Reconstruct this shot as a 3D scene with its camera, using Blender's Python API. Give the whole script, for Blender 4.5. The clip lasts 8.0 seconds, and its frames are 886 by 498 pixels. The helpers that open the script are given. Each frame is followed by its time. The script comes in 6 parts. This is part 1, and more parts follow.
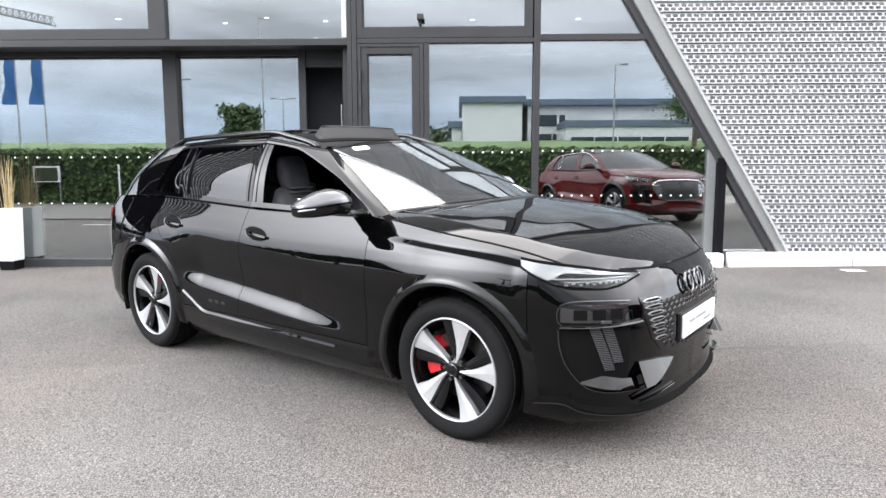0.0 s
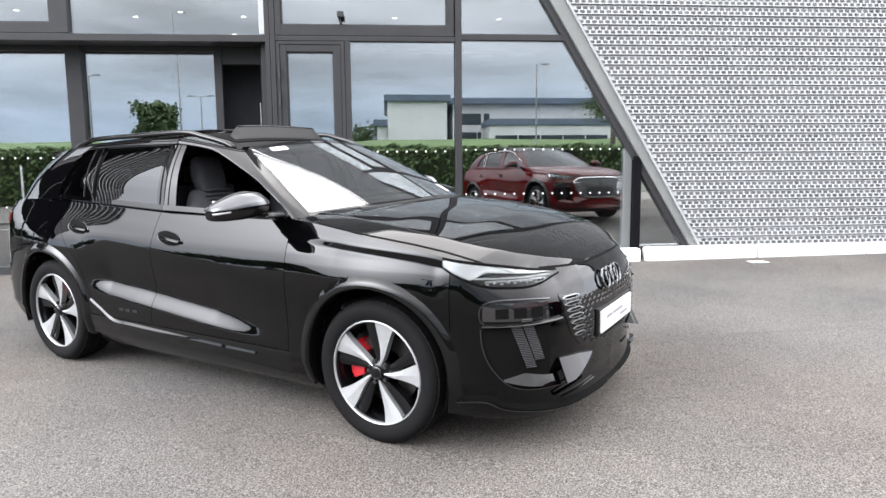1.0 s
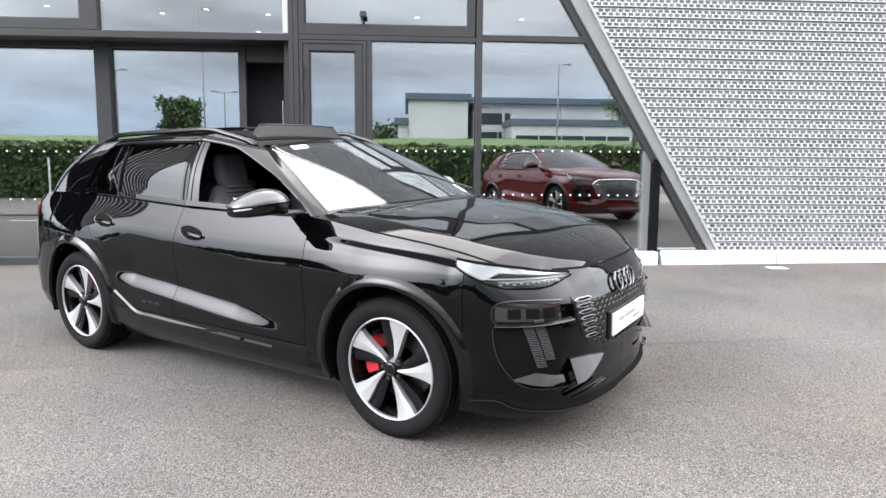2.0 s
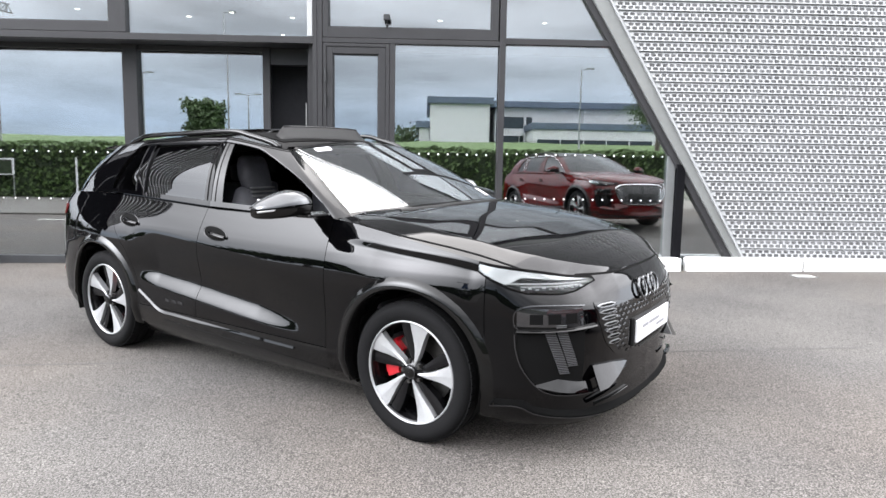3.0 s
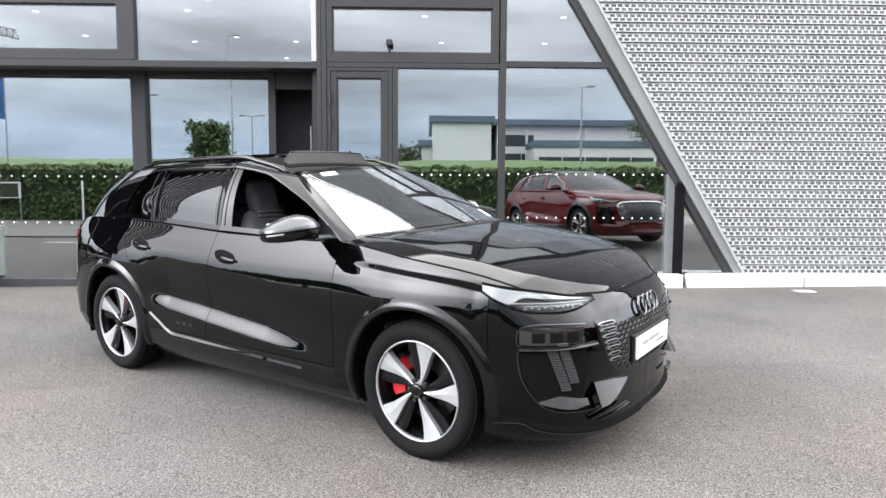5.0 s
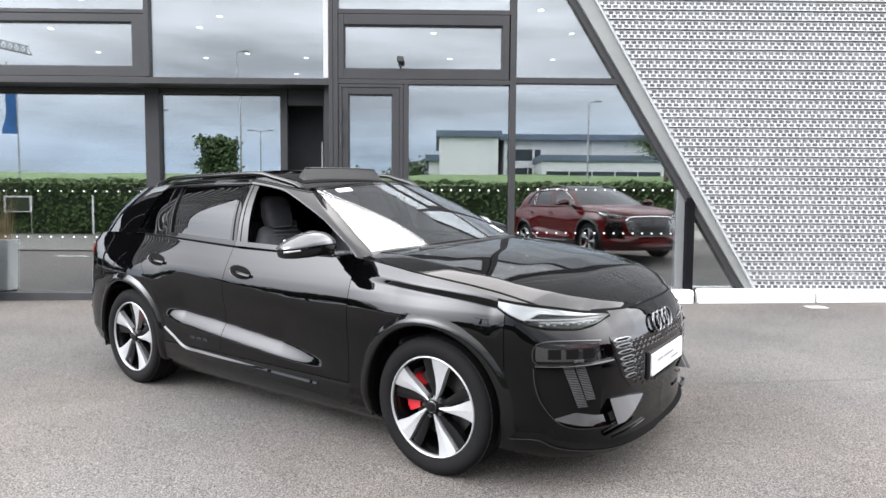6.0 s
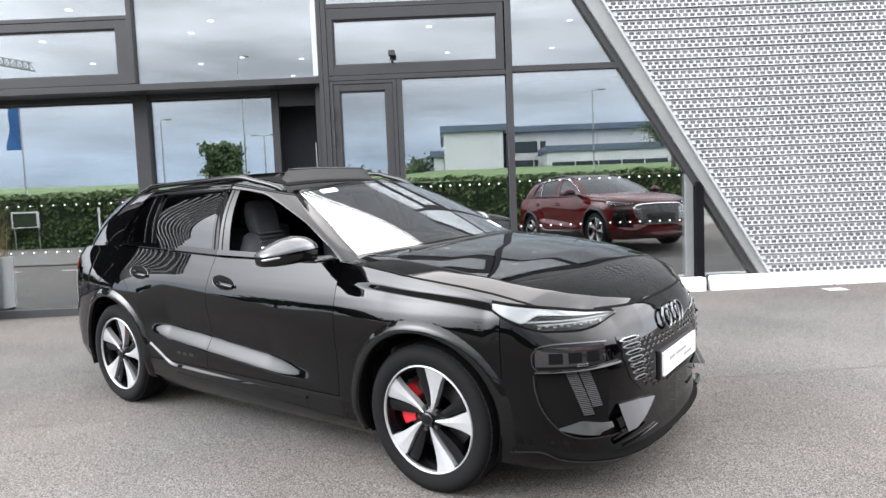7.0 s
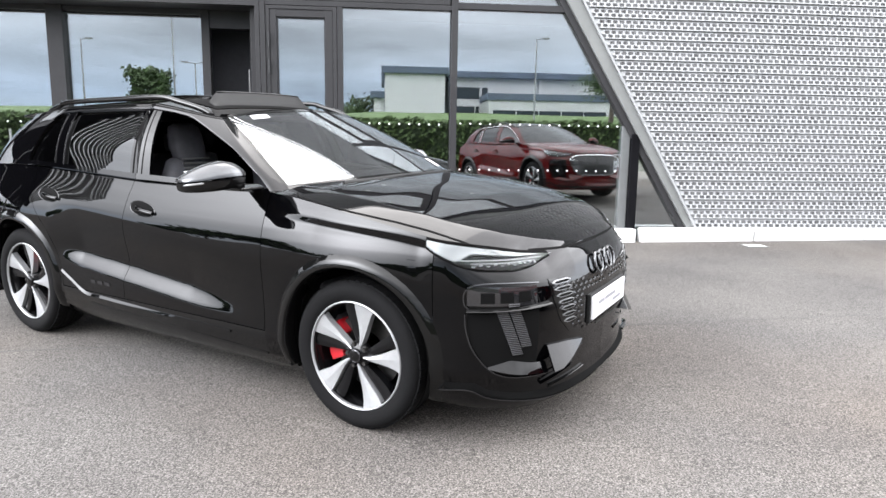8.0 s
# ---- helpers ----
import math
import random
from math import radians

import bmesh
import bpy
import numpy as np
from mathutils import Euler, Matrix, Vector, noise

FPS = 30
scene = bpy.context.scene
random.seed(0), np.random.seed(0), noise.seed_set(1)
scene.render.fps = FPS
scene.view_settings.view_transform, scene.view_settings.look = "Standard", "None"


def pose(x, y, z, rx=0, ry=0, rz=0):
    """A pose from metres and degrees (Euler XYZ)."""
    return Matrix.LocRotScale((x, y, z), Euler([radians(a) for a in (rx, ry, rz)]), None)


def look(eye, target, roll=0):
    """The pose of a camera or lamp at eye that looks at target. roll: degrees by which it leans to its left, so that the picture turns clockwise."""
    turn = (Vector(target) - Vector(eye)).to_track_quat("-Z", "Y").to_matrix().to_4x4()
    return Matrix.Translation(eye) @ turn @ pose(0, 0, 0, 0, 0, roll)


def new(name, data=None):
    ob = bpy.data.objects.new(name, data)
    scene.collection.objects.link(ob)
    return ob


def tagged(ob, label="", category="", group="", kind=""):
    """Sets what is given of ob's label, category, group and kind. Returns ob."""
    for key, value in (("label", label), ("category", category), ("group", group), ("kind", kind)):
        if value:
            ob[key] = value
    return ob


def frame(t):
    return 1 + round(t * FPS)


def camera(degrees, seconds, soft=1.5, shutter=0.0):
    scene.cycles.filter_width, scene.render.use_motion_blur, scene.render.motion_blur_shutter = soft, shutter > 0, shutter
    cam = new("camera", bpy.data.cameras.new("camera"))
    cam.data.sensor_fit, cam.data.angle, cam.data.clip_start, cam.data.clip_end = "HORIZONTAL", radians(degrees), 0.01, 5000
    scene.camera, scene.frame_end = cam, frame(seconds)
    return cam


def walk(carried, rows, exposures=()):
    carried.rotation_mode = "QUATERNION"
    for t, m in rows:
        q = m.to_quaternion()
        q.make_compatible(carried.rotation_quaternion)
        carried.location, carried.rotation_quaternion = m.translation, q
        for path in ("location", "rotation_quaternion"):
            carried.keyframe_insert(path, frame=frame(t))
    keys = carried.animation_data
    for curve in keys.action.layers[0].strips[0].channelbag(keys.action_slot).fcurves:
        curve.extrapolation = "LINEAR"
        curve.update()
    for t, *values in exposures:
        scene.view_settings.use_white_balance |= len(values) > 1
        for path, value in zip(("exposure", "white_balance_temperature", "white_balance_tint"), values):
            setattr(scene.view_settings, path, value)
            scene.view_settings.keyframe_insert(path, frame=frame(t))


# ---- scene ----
cam = camera(68.2, 8.0)
PATH = [
    (0, (0.571, -0.216, 1.288), (0.522, 1.77, 1.056), -0.1),
    (0.5, (0.594, -0.204, 1.299), (0.649, 1.782, 1.066), -0.4),
    (1, (0.602, -0.197, 1.299), (0.772, 1.781, 1.061), -0.5),
    (2.5, (0.618, -0.269, 1.314), (0.693, 1.715, 1.072), 1.0),
    (3, (0.604, -0.235, 1.309), (0.658, 1.751, 1.077), 1.0),
    (3.5, (0.592, -0.223, 1.318), (0.655, 1.765, 1.101), 0.5),
    (4, (0.596, -0.237, 1.324), (0.666, 1.751, 1.116), 0.1),
    (4.5, (0.615, -0.29, 1.331), (0.674, 1.7, 1.136), 0.2),
    (6, (0.552, -0.354, 1.35), (0.575, 1.641, 1.215), 0.4),
    (6.5, (0.613, -0.256, 1.356), (0.645, 1.74, 1.237), -0.1),
    (7, (0.657, -0.11, 1.349), (0.649, 1.885, 1.203), -2.3),
    (7.5, (0.635, -0.058, 1.329), (0.641, 1.932, 1.13), -0.5),
    (8, (0.663, -0.029, 1.298), (0.848, 1.937, 0.983), 0.9),
]
EXPOSURES = [(0, 0.07), (0.5, 0.04), (1.0, -0.03), (2.5, 0.03), (4.5, 0.0), (6.0, 0.02), (6.5, -0.03), (7.0, 0.04), (7.5, 0.07), (8, 0.06)]
walk(cam, [(t, look(eye, target, roll)) for t, eye, target, roll in PATH], [(t, stops, 6600, 12.0) for t, stops in EXPOSURES])

# ---- world, sun, exposure ----
world = bpy.data.worlds.new("world")
scene.world = world
world.use_nodes = True
wn, wl = world.node_tree.nodes, world.node_tree.links
wn.clear()
w_out, w_bg = wn.new("ShaderNodeOutputWorld"), wn.new("ShaderNodeBackground")
w_sky = wn.new("ShaderNodeTexSky")
w_sky.sky_type, w_sky.sun_disc, w_sky.sun_elevation, w_sky.sun_rotation = "NISHITA", False, radians(52), radians(-9)
w_co, w_sep, w_ramp = wn.new("ShaderNodeTexCoord"), wn.new("ShaderNodeSeparateXYZ"), wn.new("ShaderNodeValToRGB")
wl.new(w_co.outputs["Generated"], w_sep.inputs[0])
wl.new(w_sep.outputs["Z"], w_ramp.inputs[0])
ramp = w_ramp.color_ramp
ramp.elements[0].position, ramp.elements[0].color = 0.0, (0.55, 0.68, 0.82, 1)
ramp.elements[1].position, ramp.elements[1].color = 1.0, (1.0, 1.0, 1.0, 1)
for at, tone in ((0.06, (0.52, 0.65, 0.84, 1)), (0.14, (0.57, 0.64, 0.73, 1)), (0.21, (0.66, 0.70, 0.76, 1)), (0.30, (0.80, 0.84, 0.90, 1)), (0.6, (0.92, 0.94, 0.96, 1))):
    ramp.elements.new(at).color = tone
w_map, w_noise, w_cloud = wn.new("ShaderNodeMapping"), wn.new("ShaderNodeTexNoise"), wn.new("ShaderNodeMapRange")
w_map.inputs["Scale"].default_value = (1.6, 1.6, 9.0)
w_noise.inputs["Scale"].default_value, w_noise.inputs["Detail"].default_value, w_noise.inputs["Roughness"].default_value = 1.7, 6.0, 0.55
wl.new(w_co.outputs["Generated"], w_map.inputs[0])
wl.new(w_map.outputs[0], w_noise.inputs["Vector"])
wl.new(w_noise.outputs[0], w_cloud.inputs[0])
w_cloud.inputs[1].default_value, w_cloud.inputs[2].default_value, w_cloud.inputs[3].default_value, w_cloud.inputs[4].default_value = 0.35, 0.68, 0.66, 1.30
w_mul, w_mix, w_dim = wn.new("ShaderNodeMix"), wn.new("ShaderNodeMix"), wn.new("ShaderNodeMix")
for n, kind, fac in ((w_mul, "MULTIPLY", 1.0), (w_mix, "MIX", 0.92), (w_dim, "MULTIPLY", 1.0)):
    n.data_type, n.blend_type, n.clamp_result = "RGBA", kind, False
    n.inputs[0].default_value = fac
wl.new(w_ramp.outputs[0], w_mul.inputs[6])
wl.new(w_cloud.outputs[0], w_mul.inputs[7])
wl.new(w_sky.outputs[0], w_dim.inputs[6])
w_dim.inputs[7].default_value = (0.1, 0.1, 0.1, 1)
wl.new(w_dim.outputs[2], w_mix.inputs[6])
wl.new(w_mul.outputs[2], w_mix.inputs[7])
# thin cloud before the sun glows over the building
w_dot, w_pos, w_pow, w_amt, w_glow = (wn.new("ShaderNodeVectorMath"), wn.new("ShaderNodeMath"), wn.new("ShaderNodeMath"), wn.new("ShaderNodeMath"), wn.new("ShaderNodeMix"))
SUN_DIR = Vector((0.10, 0.60, 0.79)).normalized()
w_dot.operation, w_pos.operation, w_pow.operation, w_amt.operation = "DOT_PRODUCT", "MAXIMUM", "POWER", "MULTIPLY"
w_dot.inputs[1].default_value = SUN_DIR
wl.new(w_co.outputs["Generated"], w_dot.inputs[0])
wl.new(w_dot.outputs["Value"], w_pos.inputs[0])
w_pos.inputs[1].default_value = 0.0
wl.new(w_pos.outputs[0], w_pow.inputs[0])
w_pow.inputs[1].default_value = 6.0
wl.new(w_pow.outputs[0], w_amt.inputs[0])
w_amt.inputs[1].default_value = 0.55
w_glow.data_type, w_glow.blend_type, w_glow.clamp_result, w_glow.clamp_factor = "RGBA", "ADD", False, False
w_glow.inputs[7].default_value = (1.0, 0.98, 0.95, 1)
wl.new(w_amt.outputs[0], w_glow.inputs[0])
# an overcast sky is brightest overhead
w_sq, w_top = wn.new("ShaderNodeMapRange"), wn.new("ShaderNodeMix")
w_sq.interpolation_type = "SMOOTHSTEP"
wl.new(w_sep.outputs["Z"], w_sq.inputs[0])
w_sq.inputs[1].default_value, w_sq.inputs[2].default_value = 0.27, 0.54
w_top.data_type, w_top.blend_type, w_top.clamp_result, w_top.clamp_factor = "RGBA", "ADD", False, False
w_top.inputs[7].default_value = (1.26, 1.30, 1.37, 1)
wl.new(w_sq.outputs[0], w_top.inputs[0])
wl.new(w_mix.outputs[2], w_top.inputs[6])
wl.new(w_top.outputs[2], w_glow.inputs[6])
# a dark cloud bank lies to the south; the cloud is thinner and brighter to the west-south-west and to the east
last_sky = w_glow
for toward, narrow, amount, tone in (((-0.84, -0.30, 0.45), 18.0, 10.5, (0.95, 0.99, 1.05, 1)), ((0.92, 0.12, 0.38), 8.0, 2.6, (0.97, 0.99, 1.03, 1))):
    w_wd, w_wp, w_we, w_wa, w_add = (wn.new("ShaderNodeVectorMath"), wn.new("ShaderNodeMath"), wn.new("ShaderNodeMath"), wn.new("ShaderNodeMath"), wn.new("ShaderNodeMix"))
    w_wd.operation, w_wp.operation, w_we.operation, w_wa.operation = "DOT_PRODUCT", "MAXIMUM", "POWER", "MULTIPLY"
    w_wd.inputs[1].default_value = Vector(toward).normalized()
    wl.new(w_co.outputs["Generated"], w_wd.inputs[0])
    wl.new(w_wd.outputs["Value"], w_wp.inputs[0])
    w_wp.inputs[1].default_value = 0.0
    wl.new(w_wp.outputs[0], w_we.inputs[0])
    w_we.inputs[1].default_value = narrow
    wl.new(w_we.outputs[0], w_wa.inputs[0])
    w_wa.inputs[1].default_value = amount
    w_add.data_type, w_add.blend_type, w_add.clamp_result, w_add.clamp_factor = "RGBA", "ADD", False, False
    w_add.inputs[7].default_value = tone
    wl.new(w_wa.outputs[0], w_add.inputs[0])
    wl.new(last_sky.outputs[2], w_add.inputs[6])
    last_sky = w_add
wl.new(last_sky.outputs[2], w_bg.inputs[0])
w_bg.inputs[1].default_value = 2.5
wl.new(w_bg.outputs[0], w_out.inputs[0])

sun = new("sun", bpy.data.lights.new("sun", "SUN"))
sun.data.energy, sun.data.angle, sun.data.color = 0.7, radians(35), (1.0, 0.97, 0.92)
sun.matrix_world = look(SUN_DIR * 40, (0, 0, 0))


# ---- materials ----
def material(name, color, rough=0.5, metal=0.0, coat=0.0, vary=0.0, scale=20.0, bump=0.0, bump_scale=200.0, emit=0.0, island=0.0, rand=0.0, coords="Object"):
    """A surface with two sizes of variation in tone and a fine relief."""
    m = bpy.data.materials.new(name)
    m.use_nodes = True
    n, l = m.node_tree.nodes, m.node_tree.links
    b = n["Principled BSDF"]
    b.inputs["Base Color"].default_value = (*color, 1)
    b.inputs["Roughness"].default_value, b.inputs["Metallic"].default_value = rough, metal
    b.inputs["Coat Weight"].default_value, b.inputs["Coat Roughness"].default_value = coat, 0.02
    co = n.new("ShaderNodeTexCoord")
    if vary:
        last = None
        for k, sc in ((0.65, scale), (0.35, scale * 9)):
            t, r = n.new("ShaderNodeTexNoise"), n.new("ShaderNodeMapRange")
            t.inputs["Scale"].default_value, t.inputs["Detail"].default_value = sc, 5.0
            l.new(co.outputs[coords], t.inputs["Vector"])
            l.new(t.outputs[0], r.inputs[0])
            r.inputs[1].default_value, r.inputs[2].default_value = 0.3, 0.7
            r.inputs[3].default_value, r.inputs[4].default_value = 1 - vary * k, 1 + vary * k
            if last:
                mu = n.new("ShaderNodeMath")
                mu.operation = "MULTIPLY"
                l.new(last.outputs[0], mu.inputs[0])
                l.new(r.outputs[0], mu.inputs[1])
                last = mu
            else:
                last = r
        for amount, node, out in ((island, "ShaderNodeNewGeometry", "Random Per Island"), (rand, "ShaderNodeObjectInfo", "Random")):
            if amount:
                g, r, mu = n.new(node), n.new("ShaderNodeMapRange"), n.new("ShaderNodeMath")
                l.new(g.outputs[out], r.inputs[0])
                r.inputs[3].default_value, r.inputs[4].default_value = 1 - amount, 1 + amount
                mu.operation = "MULTIPLY"
                l.new(last.outputs[0], mu.inputs[0])
                l.new(r.outputs[0], mu.inputs[1])
                last = mu
        mix = n.new("ShaderNodeMix")
        mix.data_type, mix.blend_type = "RGBA", "MULTIPLY"
        mix.inputs[0].default_value = 1.0
        mix.inputs[6].default_value = (*color, 1)
        l.new(last.outputs[0], mix.inputs[7])
        l.new(mix.outputs[2], b.inputs["Base Color"])
    if bump:
        t, bp = n.new("ShaderNodeTexNoise"), n.new("ShaderNodeBump")
        t.inputs["Scale"].default_value, t.inputs["Detail"].default_value = bump_scale, 4.0
        l.new(co.outputs[coords], t.inputs["Vector"])
        l.new(t.outputs[0], bp.inputs["Height"])
        bp.inputs["Strength"].default_value, bp.inputs["Distance"].default_value = bump, 0.02
        l.new(bp.outputs[0], b.inputs["Normal"])
    if emit:
        b.inputs["Emission Color"].default_value = (*color, 1)
        b.inputs["Emission Strength"].default_value = emit
    return m


def glass(name, tint, ior=1.5, base=0.0, rough=0.0):
    """A thin pane: it lets tinted light through and mirrors by its gloss."""
    m = bpy.data.materials.new(name)
    m.use_nodes = True
    n, l = m.node_tree.nodes, m.node_tree.links
    n.remove(n["Principled BSDF"])
    tr, gl, fr, mx, add = n.new("ShaderNodeBsdfTransparent"), n.new("ShaderNodeBsdfGlossy"), n.new("ShaderNodeFresnel"), n.new("ShaderNodeMixShader"), n.new("ShaderNodeMapRange")
    tr.inputs[0].default_value = (*tint, 1)
    gl.inputs["Color"].default_value = (0.96, 0.98, 1.0, 1)
    gl.inputs["Roughness"].default_value = rough
    fr.inputs[0].default_value = ior
    add.inputs[1].default_value, add.inputs[2].default_value, add.inputs[3].default_value, add.inputs[4].default_value = 0.0, 1.0, base, 1.0
    l.new(fr.outputs[0], add.inputs[0])
    l.new(add.outputs[0], mx.inputs[0])
    l.new(tr.outputs[0], mx.inputs[1])
    l.new(gl.outputs[0], mx.inputs[2])
    l.new(mx.outputs[0], n["Material Output"].inputs[0])
    return m


def ground_material():
    """Worn forecourt asphalt: pale stone chips in dark binder, stains, and a warmer worn patch."""
    m = material("forecourt_asphalt", (0.2, 0.197, 0.19), 0.85)
    n, l = m.node_tree.nodes, m.node_tree.links
    b, co = n["Principled BSDF"], n.new("ShaderNodeTexCoord")
    chips, fine, stain, broad = (n.new("ShaderNodeTexVoronoi"), n.new("ShaderNodeTexNoise"), n.new("ShaderNodeTexNoise"), n.new("ShaderNodeTexNoise"))
    chips.inputs["Scale"].default_value = 215.0
    fine.inputs["Scale"].default_value, fine.inputs["Detail"].default_value = 120.0, 6.0
    stain.inputs["Scale"].default_value, stain.inputs["Detail"].default_value = 0.9, 6.0
    broad.inputs["Scale"].default_value, broad.inputs["Detail"].default_value = 0.28, 3.0
    for t in (chips, fine, stain, broad):
        l.new(co.outputs["Object"], t.inputs["Vector"])
    chip_ramp, fine_ramp, stain_ramp, warm_ramp = (n.new("ShaderNodeValToRGB") for _ in range(4))
    for r, lo, hi, c0, c1 in ((chip_ramp, 0.0, 1.0, (0.36, 0.36, 0.36), (1.72, 1.71, 1.68)), (fine_ramp, 0.32, 0.7, (0.38, 0.38, 0.38), (1.72, 1.71, 1.68)),
                              (stain_ramp, 0.35, 0.68, (0.84, 0.84, 0.85), (1.1, 1.1, 1.09)), (warm_ramp, 0.42, 0.62, (1.0, 1.0, 1.0), (1.06, 0.99, 0.93))):
        r.color_ramp.elements[0].position, r.color_ramp.elements[0].color = lo, (*c0, 1)
        r.color_ramp.elements[1].position, r.color_ramp.elements[1].color = hi, (*c1, 1)
    l.new(chips.outputs["Color"], chip_ramp.inputs[0])
    l.new(fine.outputs[0], fine_ramp.inputs[0])
    l.new(stain.outputs[0], stain_ramp.inputs[0])
    l.new(broad.outputs[0], warm_ramp.inputs[0])
    last = None
    for r in (chip_ramp, fine_ramp, stain_ramp, warm_ramp):
        mix = n.new("ShaderNodeMix")
        mix.data_type, mix.blend_type, mix.clamp_result = "RGBA", "MULTIPLY", False
        mix.inputs[0].default_value = 1.0
        if last:
            l.new(last.outputs[2], mix.inputs[6])
        else:
            mix.inputs[6].default_value = (0.088, 0.0843, 0.0825, 1)
        l.new(r.outputs[0], mix.inputs[7])
        last = mix
    l.new(last.outputs[2], b.inputs["Base Color"])
    bp = n.new("ShaderNodeBump")
    bp.inputs["Strength"].default_value, bp.inputs["Distance"].default_value = 0.5, 0.01
    l.new(fine.outputs[0], bp.inputs["Height"])
    l.new(bp.outputs[0], b.inputs["Normal"])
    return m


M_GROUND = ground_material()
M_GROUND.node_tree.nodes["Principled BSDF"].inputs["Specular IOR Level"].default_value = 0.12
M_TAR = material("tar_joint", (0.055, 0.053, 0.05), 0.8, vary=0.5, scale=8.0)
M_FRAME = material("dark_grey_aluminium", (0.029, 0.0285, 0.030), 0.42, 0.0, vary=0.14, scale=3.0, bump=0.04, bump_scale=300)
M_FRAME_DARK = material("shadow_grey_aluminium", (0.035, 0.036, 0.038), 0.5, vary=0.15, scale=4.0)
M_FRAME.node_tree.nodes["Principled BSDF"].inputs["Specular IOR Level"].default_value = 0.25
M_FRAME_DARK.node_tree.nodes["Principled BSDF"].inputs["Specular IOR Level"].default_value = 0.2
M_BAND = material("grey_metal_flashing", (0.17, 0.175, 0.17), 0.45, vary=0.12, scale=2.0)
M_POST = material("pale_grey_steel", (0.11, 0.115, 0.115), 0.5, vary=0.12, scale=5.0)
M_WHITE_METAL = material("pale_anodised_sheet", (0.315, 0.32, 0.322), 0.42, vary=0.06, scale=2.5, island=0.0)
M_CAVITY = material("grey_backing_wall", (0.225, 0.225, 0.228), 0.8, vary=0.5, scale=5.0)
M_KERB = material("white_painted_concrete", (0.7, 0.7, 0.69), 0.6, vary=0.07, scale=6.0, bump=0.2, bump_scale=90)
M_DRAIN = material("pale_concrete_cover", (0.55, 0.54, 0.5), 0.7, vary=0.2, scale=15, bump=0.2)
M_PANE = glass("coated_facade_glass", (0.81, 0.85, 0.84), 1.5, 0.205)
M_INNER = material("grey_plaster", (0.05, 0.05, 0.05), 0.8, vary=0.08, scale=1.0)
M_CEIL = material("pale_ceiling", (0.33, 0.33, 0.33), 0.8, vary=0.05, scale=1.0)
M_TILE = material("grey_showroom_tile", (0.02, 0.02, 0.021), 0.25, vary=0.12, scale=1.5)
M_VOID = material("charcoal_void", (0.032, 0.032, 0.036), 0.6, vary=0.2, scale=3.0)
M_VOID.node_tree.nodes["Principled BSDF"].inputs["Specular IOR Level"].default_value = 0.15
M_MATTBLACK = material("matt_black_cladding", (0.008, 0.008, 0.009), 0.95, vary=0.2, scale=1.0)
M_MATTBLACK.node_tree.nodes["Principled BSDF"].inputs["Specular IOR Level"].default_value = 0.0
M_LAMP = material("downlight_lens", (1.0, 0.97, 0.9), 0.4, emit=6.0)
M_DOT = material("frosted_white_film", (0.8, 0.8, 0.8), 0.6, vary=0.05)
M_PAINT = material("black_car_paint", (0.0006, 0.0006, 0.0008), 0.02, 0.0, vary=0.1, scale=30.0)
M_PAINT.node_tree.nodes["Principled BSDF"].inputs["IOR"].default_value = 1.345
M_GLOSS = material("gloss_black_trim", (0.003, 0.003, 0.003), 0.05, vary=0.1, scale=12)
M_GLOSS.node_tree.nodes["Principled BSDF"].inputs["IOR"].default_value = 1.37
M_MATT = material("black_moulded_plastic", (0.006, 0.006, 0.006), 0.5, vary=0.2, scale=30, bump=0.08, bump_scale=500)
M_SEAM = material("panel_gap_black", (0.002, 0.002, 0.002), 0.9, vary=0.1)
M_SEAM.node_tree.nodes["Principled BSDF"].inputs["Specular IOR Level"].default_value = 0.1
M_MATT.node_tree.nodes["Principled BSDF"].inputs["Specular IOR Level"].default_value = 0.3
M_TYRE = material("tyre_rubber", (0.0036, 0.0036, 0.0039), 0.85, vary=0.25, scale=14, bump=0.1, bump_scale=120)
M_TYRE.node_tree.nodes["Principled BSDF"].inputs["Specular IOR Level"].default_value = 0.14
M_SILVER = material("machined_alloy", (0.335, 0.34, 0.345), 0.36, 0.5, vary=0.07, scale=40)
M_SLAT = material("dull_silver_trim", (0.26, 0.265, 0.27), 0.35, 0.5, vary=0.08, scale=40)
M_RIM = material("gloss_black_alloy", (0.003, 0.003, 0.0034), 0.2, 0.0, vary=0.1)
M_RIM.node_tree.nodes["Principled BSDF"].inputs["Specular IOR Level"].default_value = 0.25
M_DISC = material("brake_steel", (0.07, 0.068, 0.066), 0.4, 0.9, vary=0.2, scale=30)
M_CALIPER = material("red_caliper_lacquer", (0.36, 0.008, 0.014), 0.3, coat=0.4, vary=0.1)
M_DARKCHROME = material("dark_chrome", (0.07, 0.07, 0.073), 0.16, 0.9, vary=0.05)
M_CAP = material("grey_mirror_cap", (0.095, 0.097, 0.10), 0.18, 0.9, vary=0.05)
M_LOGO = material("dull_silver_ring", (0.11, 0.112, 0.115), 0.2, 0.85, vary=0.05)
M_CHROME = material("satin_chrome", (0.62, 0.63, 0.64), 0.2, 0.95, vary=0.05)
M_TINT = glass("privacy_glass", (0.03, 0.03, 0.032), 1.42, 0.0)
M_CLEAR = glass("windscreen_glass", (0.50, 0.54, 0.53), 1.6, 0.20)
M_LENS = glass("clear_lamp_lens", (0.88, 0.9, 0.9), 1.25, 0.0)
M_REFLECTOR = material("lamp_reflector", (0.30, 0.303, 0.305), 0.25, 0.3, vary=0.08, scale=30)
